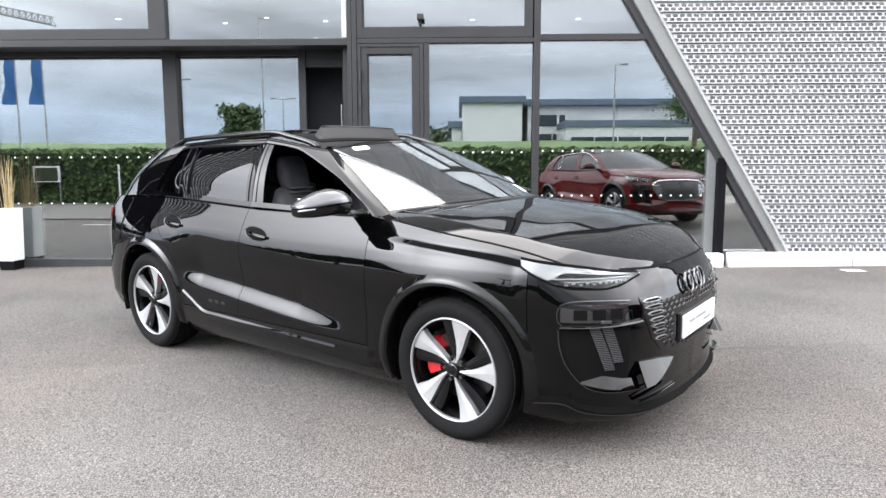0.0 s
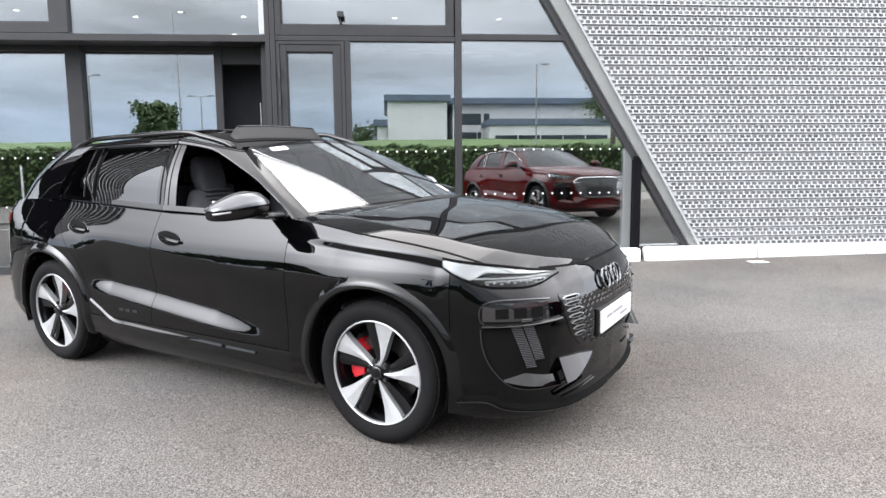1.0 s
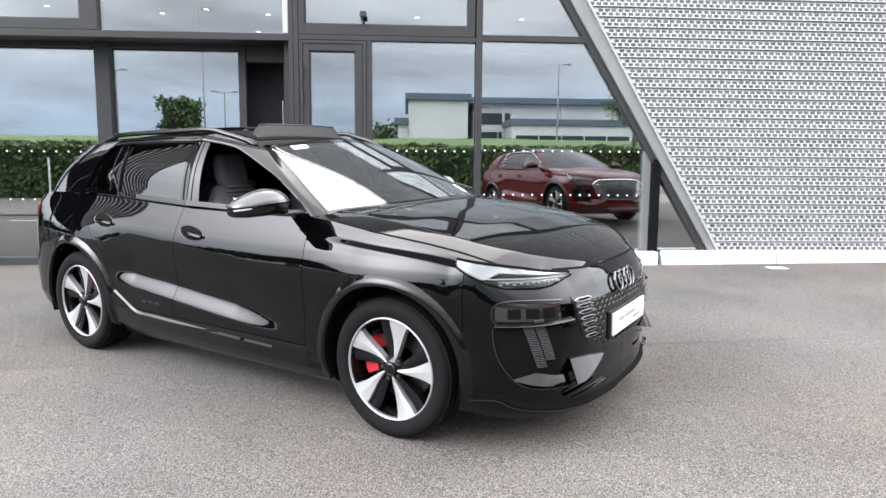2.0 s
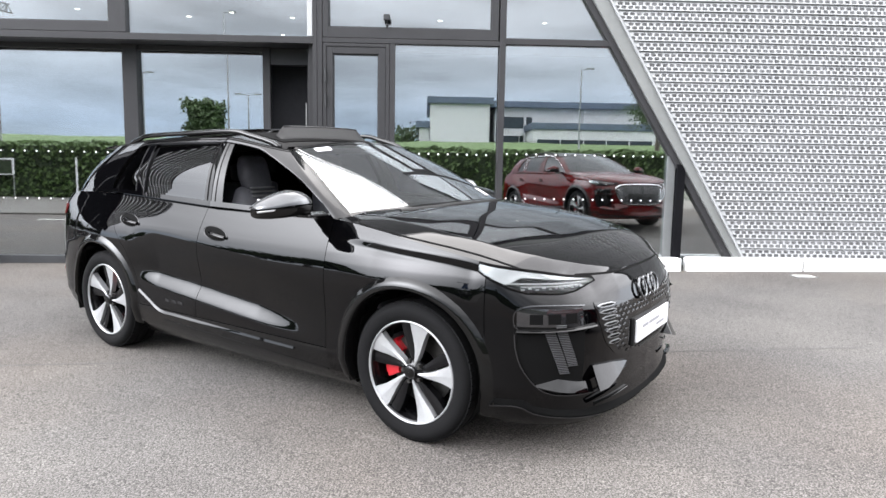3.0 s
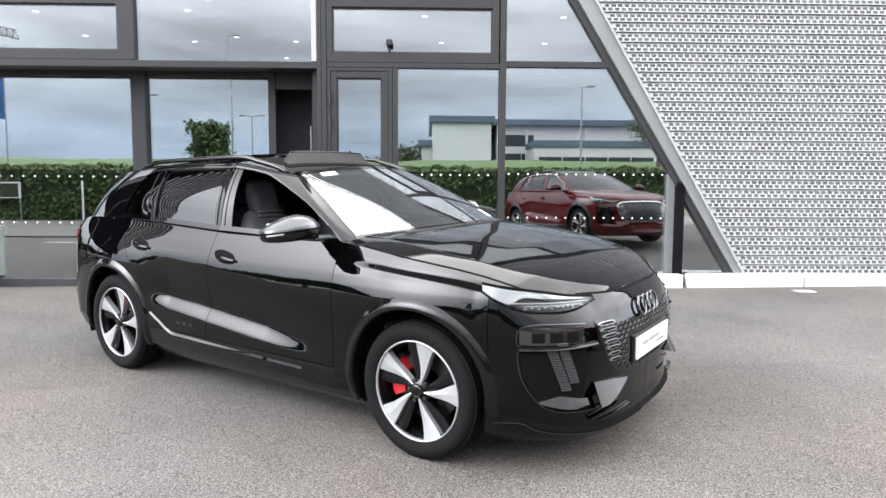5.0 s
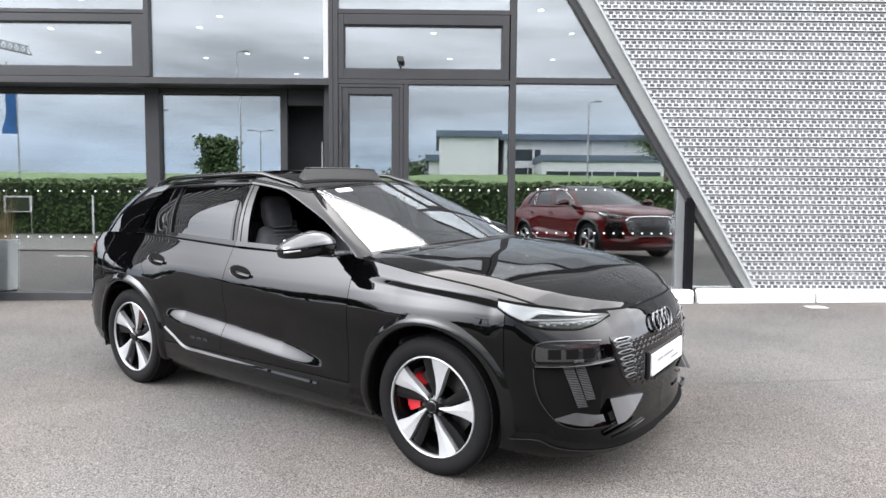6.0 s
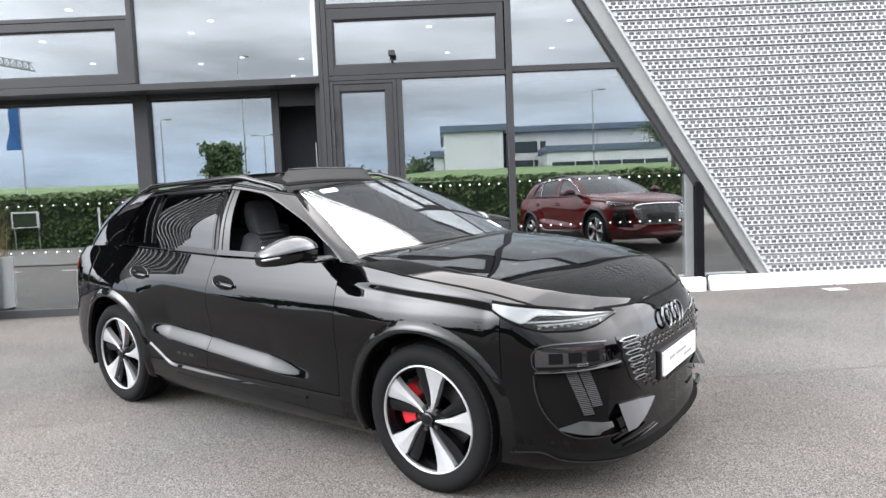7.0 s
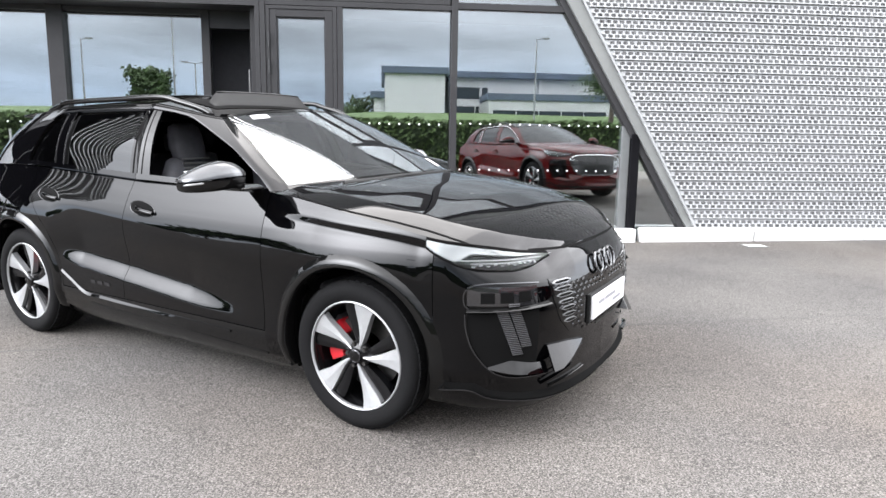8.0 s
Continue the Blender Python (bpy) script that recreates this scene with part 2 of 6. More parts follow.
M_SMOKE = material("smoked_lamp_cover", (0.012, 0.012, 0.013), 0.06, coat=0.8, vary=0.1)
M_TAIL = material("red_tail_lens", (0.12, 0.012, 0.014), 0.12, coat=0.6, vary=0.15, scale=40)
M_SEAT = material("dark_grey_leather", (0.15, 0.15, 0.165), 0.5, vary=0.2, scale=20, bump=0.15, bump_scale=250)
M_CABIN = material("cabin_plastic", (0.06, 0.06, 0.064), 0.6, vary=0.15, scale=15)
M_STITCH = material("silver_seat_trim", (0.4, 0.4, 0.4), 0.35, 0.5, vary=0.05)
M_WHITE = material("white_plate_film", (0.62, 0.62, 0.63), 0.35, vary=0.03)
M_INK = material("grey_print", (0.22, 0.22, 0.24), 0.5, vary=0.05)
M_RED = material("red_car_paint", (0.058, 0.0009, 0.0012), 0.07, 0.0, coat=0.0, vary=0.1, scale=30)
M_RED.node_tree.nodes["Principled BSDF"].inputs["IOR"].default_value = 1.36
M_GREY_TRIM = material("grey_lower_trim", (0.10, 0.10, 0.105), 0.45, vary=0.1)


# ---- helpers of this scene ----
def mesh_of(name, verts, faces, mat, smooth=False):
    me = bpy.data.meshes.new(name)
    me.from_pydata([tuple(map(float, v)) for v in verts], [], faces)
    me.materials.append(mat)
    if smooth:
        me.polygons.foreach_set("use_smooth", [True] * len(me.polygons))
    me.update()
    return me


def bm_mesh(name, bm, mat, smooth=False):
    me = bpy.data.meshes.new(name)
    bmesh.ops.recalc_face_normals(bm, faces=bm.faces)
    bm.to_mesh(me)
    bm.free()
    me.materials.append(mat)
    if smooth:
        me.polygons.foreach_set("use_smooth", [True] * len(me.polygons))
    return me


def part(name, data, material_, parent, label="", smooth=False):
    """One mesh object under a thing or a part, from a bmesh or a mesh."""
    me = data if isinstance(data, bpy.types.Mesh) else bm_mesh(name, data, material_, smooth)
    ob = new(name, me)
    ob.parent = parent
    return tagged(ob, label) if label else ob


def thing(name, m, label, category, group="", kind=""):
    ob = new(name)
    ob.empty_display_size = 0.2
    ob.matrix_world = m
    return tagged(ob, label, category, group, kind)


def boxes(items, bevel=0.0):
    """A bmesh of boxes given by two corners."""
    bm = bmesh.new()
    for lo, hi in items:
        c = [(a + b) / 2 for a, b in zip(lo, hi)]
        d = [abs(b - a) for a, b in zip(lo, hi)]
        r = bmesh.ops.create_cube(bm, size=1, matrix=Matrix.Translation(c) @ Matrix.Diagonal((*d, 1)))
    if bevel:
        bmesh.ops.bevel(bm, geom=list(bm.edges), offset=bevel, segments=2, affect="EDGES", profile=0.6)
    return bm


def tube(points, radius, sides=8, taper=1.0, bm=None, caps=True):
    """A round bar along points."""
    bm = bm or bmesh.new()
    pts = [Vector(p) for p in points]
    rings = []
    for i, p in enumerate(pts):
        d = (pts[min(i + 1, len(pts) - 1)] - pts[max(i - 1, 0)]).normalized()
        a = d.orthogonal().normalized() if abs(d.z) > 0.9 else d.cross(Vector((0, 0, 1))).normalized()
        b = d.cross(a)
        r = radius * (1 + (taper - 1) * i / max(1, len(pts) - 1))
        rings.append([bm.verts.new(p + (a * math.cos(t) + b * math.sin(t)) * r) for t in (2 * math.pi * k / sides for k in range(sides))])
    for r0, r1 in zip(rings, rings[1:]):
        for k in range(sides):
            bm.faces.new((r0[k], r0[(k + 1) % sides], r1[(k + 1) % sides], r1[k]))
    if caps:
        bm.faces.new(rings[0][::-1])
        bm.faces.new(rings[-1])
    return bm


def prism(outline, axis, lo, hi, bevel=0.0):
    """A flat outline drawn out along an axis: x (y, z), y (x, z) or z (x, y)."""
    bm = bmesh.new()
    put = {"x": lambda p, d: (d, p[0], p[1]), "y": lambda p, d: (p[0], d, p[1]), "z": lambda p, d: (p[0], p[1], d)}[axis]
    a, b = [bm.verts.new(put(p, lo)) for p in outline], [bm.verts.new(put(p, hi)) for p in outline]
    n = len(outline)
    bm.faces.new(a)
    bm.faces.new(b[::-1])
    for k in range(n):
        bm.faces.new((a[k], b[k], b[(k + 1) % n], a[(k + 1) % n]))
    if bevel:
        bmesh.ops.bevel(bm, geom=list(bm.edges), offset=bevel, segments=2, affect="EDGES", profile=0.6)
    return bm


def grid_faces(nu, nv, keep=None):
    return [(i * nv + j, (i + 1) * nv + j, (i + 1) * nv + j + 1, i * nv + j + 1) for i in range(nu - 1) for j in range(nv - 1) if keep is None or keep(i, j)]


def patch(name, fn, nu, nv, mat, side=1, depth=0.0, keep=None):
    """A smooth sheet fn(a, b), a and b from 0 to 1; side -1 mirrors it to the car's left. depth gives it an edge, by fn(a, b, -depth)."""
    vs = [np.array(fn(i / (nu - 1), j / (nv - 1))) for i in range(nu) for j in range(nv)]
    fs = grid_faces(nu, nv, keep)
    if depth:
        back = [np.array(fn(i / (nu - 1), j / (nv - 1), -depth)) for i in range(nu) for j in range(nv)]
        n = len(vs)
        rim = [i * nv for i in range(nu)] + [(nu - 1) * nv + j for j in range(1, nv)] + [i * nv + nv - 1 for i in range(nu - 2, -1, -1)] + [j for j in range(nv - 2, 0, -1)]
        fs = fs + [(a, b, b + n, a + n) for a, b in zip(rim, rim[1:] + rim[:1])]
        vs = vs + back
    if side < 0:
        vs = [v * np.array([1, -1, 1]) for v in vs]
        fs = [f[::-1] for f in fs]
    bm = bmesh.new()
    bv = [bm.verts.new(v) for v in vs]
    for f in fs:
        if len({id(bv[k]) for k in f}) == 4:
            bm.faces.new([bv[k] for k in f])
    bmesh.ops.remove_doubles(bm, verts=bm.verts, dist=1e-5)
    me = bm_mesh(name, bm, mat, True)
    # the outer face looks away from the car's middle
    if sum(p.area * (p.normal.x * p.center.x * 0.3 + p.normal.y * p.center.y + p.normal.z * (p.center.z - 0.7)) for p in me.polygons) < 0:
        me.flip_normals()
    me.set_sharp_from_angle(angle=radians(38))
    return me


SLOPE_X, SLOPE_Y, CAR_X, CAR_Y = 0.01228, 0.02739, -0.065, 4.4996


def ground_z(x, y):
    """The forecourt rises gently towards the building and is level beyond it and behind; a parking bay to the east lies a little higher."""
    rise = 0.20 * min(1.0, max(0.0, (x - 2.2) / 0.8)) * min(1.0, max(0.0, (2.5 - y) / 1.1))
    return SLOPE_X * (max(-9.0, min(9.0, x)) - CAR_X) + SLOPE_Y * (max(-1.5, min(9.0, y)) - CAR_Y) + rise


# ---- the ground ----
GX = [-500, -120, -40, -20, -9, -5, 0, 2.2, 3.0, 5, 9, 20, 40, 120, 500]
GY = [-500, -120, -40, -14, -5, -1.5, 0, 1.4, 2.5, 4.5, 9, 30, 120, 500]
tagged(new("ground", mesh_of("ground", [(x, y, ground_z(x, y)) for x in GX for y in GY], grid_faces(len(GX), len(GY)), M_GROUND)),
       "worn pale grey asphalt forecourt with fine stone chips", "ground", kind="structure")

# ---- the glass front ----
FY = 7.912     # face of the window frames
RY = 8.326     # face of the set-back entrance glazing
TOP = 6.45
BAND = 4.4    # foot of the sheet band over the glass


def x_in(z):
    """Where the leaning edge of the glass front stands at a height."""
    return 4.333 - 0.6186 * (z - 0.421)


def x_out(z):
    return 4.595 - 0.590 * (z - 0.322)


def pane(outline, y, parent, name="pane"):
    ob = part(name, prism(outline, "y", y, y + 0.024), M_PANE, parent, "coated glass pane mirroring the sky and hedge")
    ob.visible_shadow = False
    return ob


def rect(x0, x1, z0, z1):
    return [(x0, z0), (x1, z0), (x1, z1), (x0, z1)]


def frame_bars(parent, name, x0, x1, z0, z1, gx0, gx1, gz0, gz1, y, depth=0.09, mat=None):
    """Four bars with mitred-looking butts between an outer and an inner rectangle, and a thin inner rebate."""
    mat = mat or M_FRAME
    for lo, hi in (((x0, y, z0), (gx0, y + depth, z1)), ((gx1, y, z0), (x1, y + depth, z1)), ((gx0, y + 0.002, z0), (gx1, y + depth, gz0)), ((gx0, y + 0.002, gz1), (gx1, y + depth, z1))):
        part(name, boxes([(lo, hi)], 0.004), mat, parent)
    t = 0.014
    for lo, hi in (((gx0, y + 0.022, gz0), (gx0 + t, y + depth - 0.01, gz1)), ((gx1 - t, y + 0.022, gz0), (gx1, y + depth - 0.01, gz1)),
                   ((gx0 + t, y + 0.022, gz0), (gx1 - t, y + depth - 0.01, gz0 + t)), ((gx0 + t, y + 0.022, gz1 - t), (gx1 - t, y + depth - 0.01, gz1))):
        part("gasket", boxes([(lo, hi)]), M_FRAME_DARK, parent)


def bar(name, x0, x1, z0, z1, y0, y1, mat, parent, bevel=0.004):
    return part(name, boxes([((x0, y0, z0), (x1, y1, z1))], bevel), mat, parent)


def dots(parent, x0, x1, z, step, y):
    bm = bmesh.new()
    n = int((x1 - x0 - 0.06) / step)
    for k in range(n + 1):
        bmesh.ops.create_circle(bm, cap_ends=True, segments=10, radius=0.0105, matrix=pose(x0 + 0.04 + k * step, y, z, 90, 0, 0))
    part("marker_dots", bm, M_DOT, parent, "row of small white film dots")


def window(number, label):
    return thing("window_%d" % number, Matrix.Identity(4), label, "window", kind="structure")


GL = FY + 0.045   # face of the panes
front = thing("facade_frame", Matrix.Identity(4), "dark grey aluminium mullions and transoms of a glass front", "facade frame", kind="structure")
# upright and cross members
for x0, x1, z0, z1 in ((-5.75, -5.36, 2.91, BAND), (-3.061, -3.0, 2.91, BAND), (-0.785, -0.735, 0.10, BAND), (-0.73, -0.672, 0.10, BAND), (1.469, 1.547, 0.12, BAND)):
    bar("mullion", x0, x1, z0, z1, FY - 0.012, FY + 0.12, M_FRAME, front)
bar("mullion", 0.142, 0.205, 0.12, 2.843, FY, FY + 0.12, M_FRAME, front)
for x0, x1, z0, z1 in ((-5.36, -3.061, 3.674, 3.722), (-0.672, 1.469, 3.697, 3.754), (-0.672, 1.469, 2.843, 2.900)):
    bar("transom", x0, x1, z0, z1, FY - 0.004, FY + 0.12, M_FRAME, front)
part("transom", prism([(1.547, 2.868), (x_in(2.868) + 0.02, 2.868), (x_in(2.938) + 0.02, 2.938), (1.547, 2.938)], "y", FY - 0.004, FY + 0.12), M_FRAME, front)
bar("fascia", -5.75, -0.785, 2.825, 2.905, FY - 0.004, FY + 0.10, M_FRAME, front)
bar("soffit", -5.75, -0.80, 2.84, 2.90, FY + 0.11, RY + 0.1, M_FRAME_DARK, front)
bar("white_reveal", -0.852, -0.79, 2.91, BAND, FY - 0.006, FY + 0.05, M_WHITE_METAL, front)
bar("sill", -0.672, 3.70, 0.10, 0.20, FY, FY + 0.12, M_FRAME_DARK, front)
# the leaning edge: dark frame, grey flashing, white edge of the sheet wall
part("leaning_mullion", prism([(x_in(0.2), 0.2), (x_in(0.2) + 0.085, 0.2), (x_in(BAND) + 0.085, BAND), (x_in(BAND), BAND)], "y", FY - 0.01, FY + 0.12), M_FRAME, front)
part("flashing", prism([(x_in(0.2) + 0.09, 0.2), (x_out(0.2) - 0.016, 0.2), (x_out(BAND) - 0.016, BAND), (x_in(BAND) + 0.09, BAND)], "y", FY - 0.05, FY + 0.12, 0.004), M_BAND, front, "plain grey metal flashing")
part("edge_strip", prism([(x_out(0.2) - 0.012, 0.2), (x_out(0.2) + 0.014, 0.2), (x_out(BAND) + 0.014, BAND), (x_out(BAND) - 0.012, BAND)], "y", FY - 0.085, FY + 0.05), M_WHITE_METAL, front, "white folded sheet edge")
# the short post at the low end
bar("post", 3.615, 3.715, 0.16, 1.56, FY + 0.02, FY + 0.14, M_POST, front)
bar("post_cover", 3.722, 3.825, 0.16, 1.46, FY - 0.03, FY + 0.12, M_MATTBLACK, front)

w = window(1, "fixed upper window in a dark grey frame")
frame_bars(w, "window_frame", -5.355, -3.064, 2.91, 3.670, -5.22, -3.207, 3.026, 3.572, FY)
pane(rect(-5.22, -3.207, 3.026, 3.572), GL, w)
w = window(2, "tall upper window mirroring a grey sky")
pane(rect(-5.36, -3.061, 3.722, BAND), GL, w)
w = window(3, "wide upper window mirroring a grey sky")
pane(rect(-3.0, -0.852, 2.905, BAND), GL, w)
w = window(4, "top-hung window in a broad dark grey frame above the door")
frame_bars(w, "window_frame", -0.668, 1.453, 2.904, 3.693, -0.600, 1.371, 3.025, 3.566, FY - 0.006)
pane(rect(-0.600, 1.371, 3.025, 3.566), GL, w)
w = window(5, "upper window under the sheet parapet")
pane([(-0.672, 3.754), (1.457, 3.754), (1.457, BAND), (-0.672, BAND)], GL, w)
w = window(6, "tall window beside the glass door mirroring a white building")
pane(rect(0.205, 1.457, 0.20, 2.843), GL, w)
dots(w, 0.23, 1.45, 1.535, 0.119, GL - 0.004)
dots(w, 0.23, 1.45, 0.990, 0.119, GL - 0.004)
w = window(7, "large lower window with a leaning edge mirroring a red car")
pane([(1.541, 0.20), (3.615, 0.20), (3.615, 1.56), (x_in(2.868), 2.868), (1.541, 2.868)], GL, w)
dots(w, 1.56, 3.62, 1.552, 0.122, GL - 0.004)
dots(w, 1.56, 3.62, 1.002, 0.122, GL - 0.004)
w = window(8, "small three-sided window in the low corner")
pane([(3.825, 0.20), (x_in(0.20), 0.20), (3.825, 0.421 + (4.345 - 3.825) / 0.6186)], GL, w)
w = window(9, "upper window beside the leaning wall edge")
pane([(1.541, 2.938), (x_in(2.938), 2.938), (x_in(BAND), BAND), (1.541, BAND)], GL, w)

door = thing("door_1", Matrix.Identity(4), "closed glass door in a wide dark grey frame", "door", kind="structure")
frame_bars(door, "door_frame", -0.668, 0.138, 0.13, 2.838, -0.625, 0.095, 0.16, 2.80, FY - 0.004, 0.08)
frame_bars(door, "door_leaf", -0.622, 0.092, 0.163, 2.797, -0.548, 0.006, 0.40, 2.717, FY + 0.004, 0.06)
pane(rect(-0.548, 0.006, 0.40, 2.717), GL, door)
for z in (2.46, 2.16, 0.5):
    part("hinge", tube([(-0.632, FY - 0.02, z - 0.08), (-0.632, FY - 0.02, z + 0.08)], 0.011, 8), M_FRAME_DARK, door)
part("door_handle", tube([(0.05, FY - 0.002, 1.35), (0.05, FY - 0.05, 1.35), (0.05, FY - 0.05, 0.95), (0.05, FY - 0.002, 0.95)], 0.012, 8), M_POST, door, "straight steel pull handle")

# the set-back entrance
entry = thing("entrance_frame", Matrix.Identity(4), "dark grey frame of the set-back entrance glazing", "entrance frame", kind="structure")
for x0, x1 in ((-5.72, -5.58), (-3.235, -3.055)):
    bar("column", x0, x1, 0.04, 2.84, RY - 0.04, RY + 0.12, M_FRAME, entry)
bar("jamb", -1.489, -1.395, 0.04, 2.84, RY - 0.01, RY + 0.10, M_FRAME, entry)
bar("jamb", -0.925, -0.862, 0.06, 2.84, RY - 0.01, RY + 0.10, M_FRAME, entry)
bar("return_wall", -0.86, -0.80, 0.06, 2.84, FY + 0.11, RY + 0.10, M_FRAME, entry)
bar("header", -5.75, -1.489, 2.78, 2.838, RY, RY + 0.10, M_FRAME_DARK, entry)
bar("header", -1.395, -0.925, 2.63, 2.838, RY + 0.01, RY + 0.10, M_FRAME, entry)
bar("bottom_rail", -5.75, -1.489, -0.05, 0.150, RY - 0.012, RY + 0.10, M_FRAME_DARK, entry)
bar("door_edge", -0.948, -0.936, 0.9, 2.16, RY - 0.015, RY + 0.02, M_WHITE_METAL, entry)
w = window(10, "large entrance window mirroring hedge, flags and sky")
pane(rect(-5.58, -3.235, 0.15, 2.78), RY + 0.04, w)
dots(w, -5.33, -3.25, 1.495, 0.150, RY + 0.036)
dots(w, -5.33, -3.25, 0.891, 0.150, RY + 0.036)
w = window(11, "entrance window mirroring a round tree and sky")
pane(rect(-3.055, -1.489, 0.15, 2.78), RY + 0.04, w)
dots(w, -3.03, -1.50, 1.495, 0.150, RY + 0.036)
porch = thing("entrance_lobby", Matrix.Identity(4), "shallow charcoal box standing in for the dark entrance lobby", "lobby", kind="structure")
# charcoal panels close behind the doorway stand in for the unlit lobby's darkness
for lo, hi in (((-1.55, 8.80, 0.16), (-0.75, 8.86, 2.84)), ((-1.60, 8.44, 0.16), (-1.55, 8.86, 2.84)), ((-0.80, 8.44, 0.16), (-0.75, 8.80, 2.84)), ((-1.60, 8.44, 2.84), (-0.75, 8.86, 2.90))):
    part("void_panel", boxes([(lo, hi)]), M_VOID, porch)

# the room behind the glass
def slab(name, lo, hi, mat, label, category):
    return tagged(new(name, bm_mesh(name, boxes([(lo, hi)]), mat)), label, category, kind="structure")


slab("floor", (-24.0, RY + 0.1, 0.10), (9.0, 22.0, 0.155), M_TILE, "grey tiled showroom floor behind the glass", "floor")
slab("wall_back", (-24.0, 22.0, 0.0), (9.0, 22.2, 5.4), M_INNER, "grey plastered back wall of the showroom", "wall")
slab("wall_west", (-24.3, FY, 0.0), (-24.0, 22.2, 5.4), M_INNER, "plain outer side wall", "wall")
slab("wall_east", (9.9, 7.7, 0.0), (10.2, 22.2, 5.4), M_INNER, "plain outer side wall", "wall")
slab("ceiling", (-24.0, FY + 0.14, 5.2), (9.9, 22.0, 5.4), M_CEIL, "pale showroom ceiling with small downlights", "ceiling")
slab("roof_slab", (-24.3, FY + 0.14, 5.4), (10.2, 22.2, 5.6), M_BAND, "flat grey roof behind the sheet parapet", "roof")
for k, (x, y) in enumerate(((-4.65, 14.34), (-3.93, 13.47), (-5.56, 17.35), (-4.31, 16.80), (-2.89, 17.23), (2.60, 12.80), (3.57, 14.55), (3.61, 17.17), (0.48, 14.61), (-8.01, 14.55),
                            (-8.12, 16.82), (-1.4, 12.2), (-6.2, 12.4), (0.9, 17.2), (-0.6, 19.0), (2.1, 19.2), (-3.6, 19.4))):
    lamp = thing("downlight", pose(x, y, 5.2), "small round white recessed downlight, switched on", "downlight", "ceiling downlights")
    part("trim", tube([(0, 0, -0.012), (0, 0, 0.0)], 0.085, 16), M_WHITE_METAL, lamp)
    part("lens", tube([(0, 0, -0.016), (0, 0, -0.013)], 0.06, 16), M_LAMP, lamp, "glowing lens")

# sensor on the window frame
eye_box = thing("security_lamp", pose(0.105, FY - 0.06, 3.03), "small dark security lamp on a short stem above the door", "security lamp")
part("stem", tube([(0, 0.04, 0.0), (0, 0, 0.02), (0, 0, 0.075)], 0.012, 8), M_FRAME_DARK, eye_box)
part("housing", boxes([((-0.04, -0.03, 0.07), (0.04, 0.03, 0.14))], 0.012), M_FRAME_DARK, eye_box)

# planter before the glass
pot = thing("planter", pose(-5.30, 8.165, ground_z(-5.30, 8.165)), "tall square white planter with dry beige grasses before the glass", "planter")
part("tub", prism([(-0.098, 0.118), (0.098, 0.118), (0.122, 0.80), (-0.122, 0.80)], "y", -0.11, 0.11, 0.008), M_KERB, pot)
# added dark foot takes the place of the bottom rail before the tub
part("foot", boxes([((-0.092, -0.10, 0.0), (0.092, 0.10, 0.118))], 0.004), M_MATTBLACK, pot, "added dark foot standing in for the window's bottom rail")
M_STRAW = material("dry_grass", (0.42, 0.33, 0.18), 0.8, vary=0.3, scale=30, island=0.3)
bm = bmesh.new()
rng = random.Random(4)
for k in range(40):
    a, r, h = rng.uniform(0, 6.28), rng.uniform(0.0, 0.09), rng.uniform(0.35, 0.75)
    x, y = r * math.cos(a), r * math.sin(a)
    tube([(x, y, 0.74), (x * 1.4, y * 1.4, 0.74 + h * 0.6), (x * 1.9 + rng.uniform(-.03, .03), y * 1.9, 0.74 + h)], 0.004, 3, 0.4, bm)
part("grasses", bm, M_STRAW, pot)

# ---- the white sheet wall: folded rows of pierced sheet ----
sheet = thing("wall_sheet", Matrix.Identity(4), "white pierced sheet-metal wall in folded horizontal rows", "wall", kind="structure")
part("backing", prism([(x_out(0.2) + 0.02, 0.2), (9.9, 0.2), (9.9, TOP), (-5.8, TOP), (-5.8, BAND + 0.004), (x_out(BAND) + 0.02, BAND + 0.004)], "y", FY + 0.06, FY + 0.12), M_CAVITY, sheet, "grey wall behind the pierced sheet")
# unseen west front; black fascia added to keep the car's mirror image dark
for k in range(6):
    xw = -24.0 + 3.04 * k
    bar("mullion", xw, xw + 0.08, 0.0, BAND - 0.02, FY - 0.012, FY + 0.12, M_FRAME, front)
    bar("transom", xw + 0.08, xw + 3.04, -0.12, 0.15, FY - 0.004, FY + 0.10, M_FRAME, front)
    pane(rect(xw + 0.08, xw + 3.04, 0.15, 2.40), GL, front)
    bar("fascia", xw + 0.08, xw + 3.04, 2.40, BAND - 0.02, FY - 0.004, FY + 0.10, M_MATTBLACK, front)
ROW, CELL = 0.119, 0.082


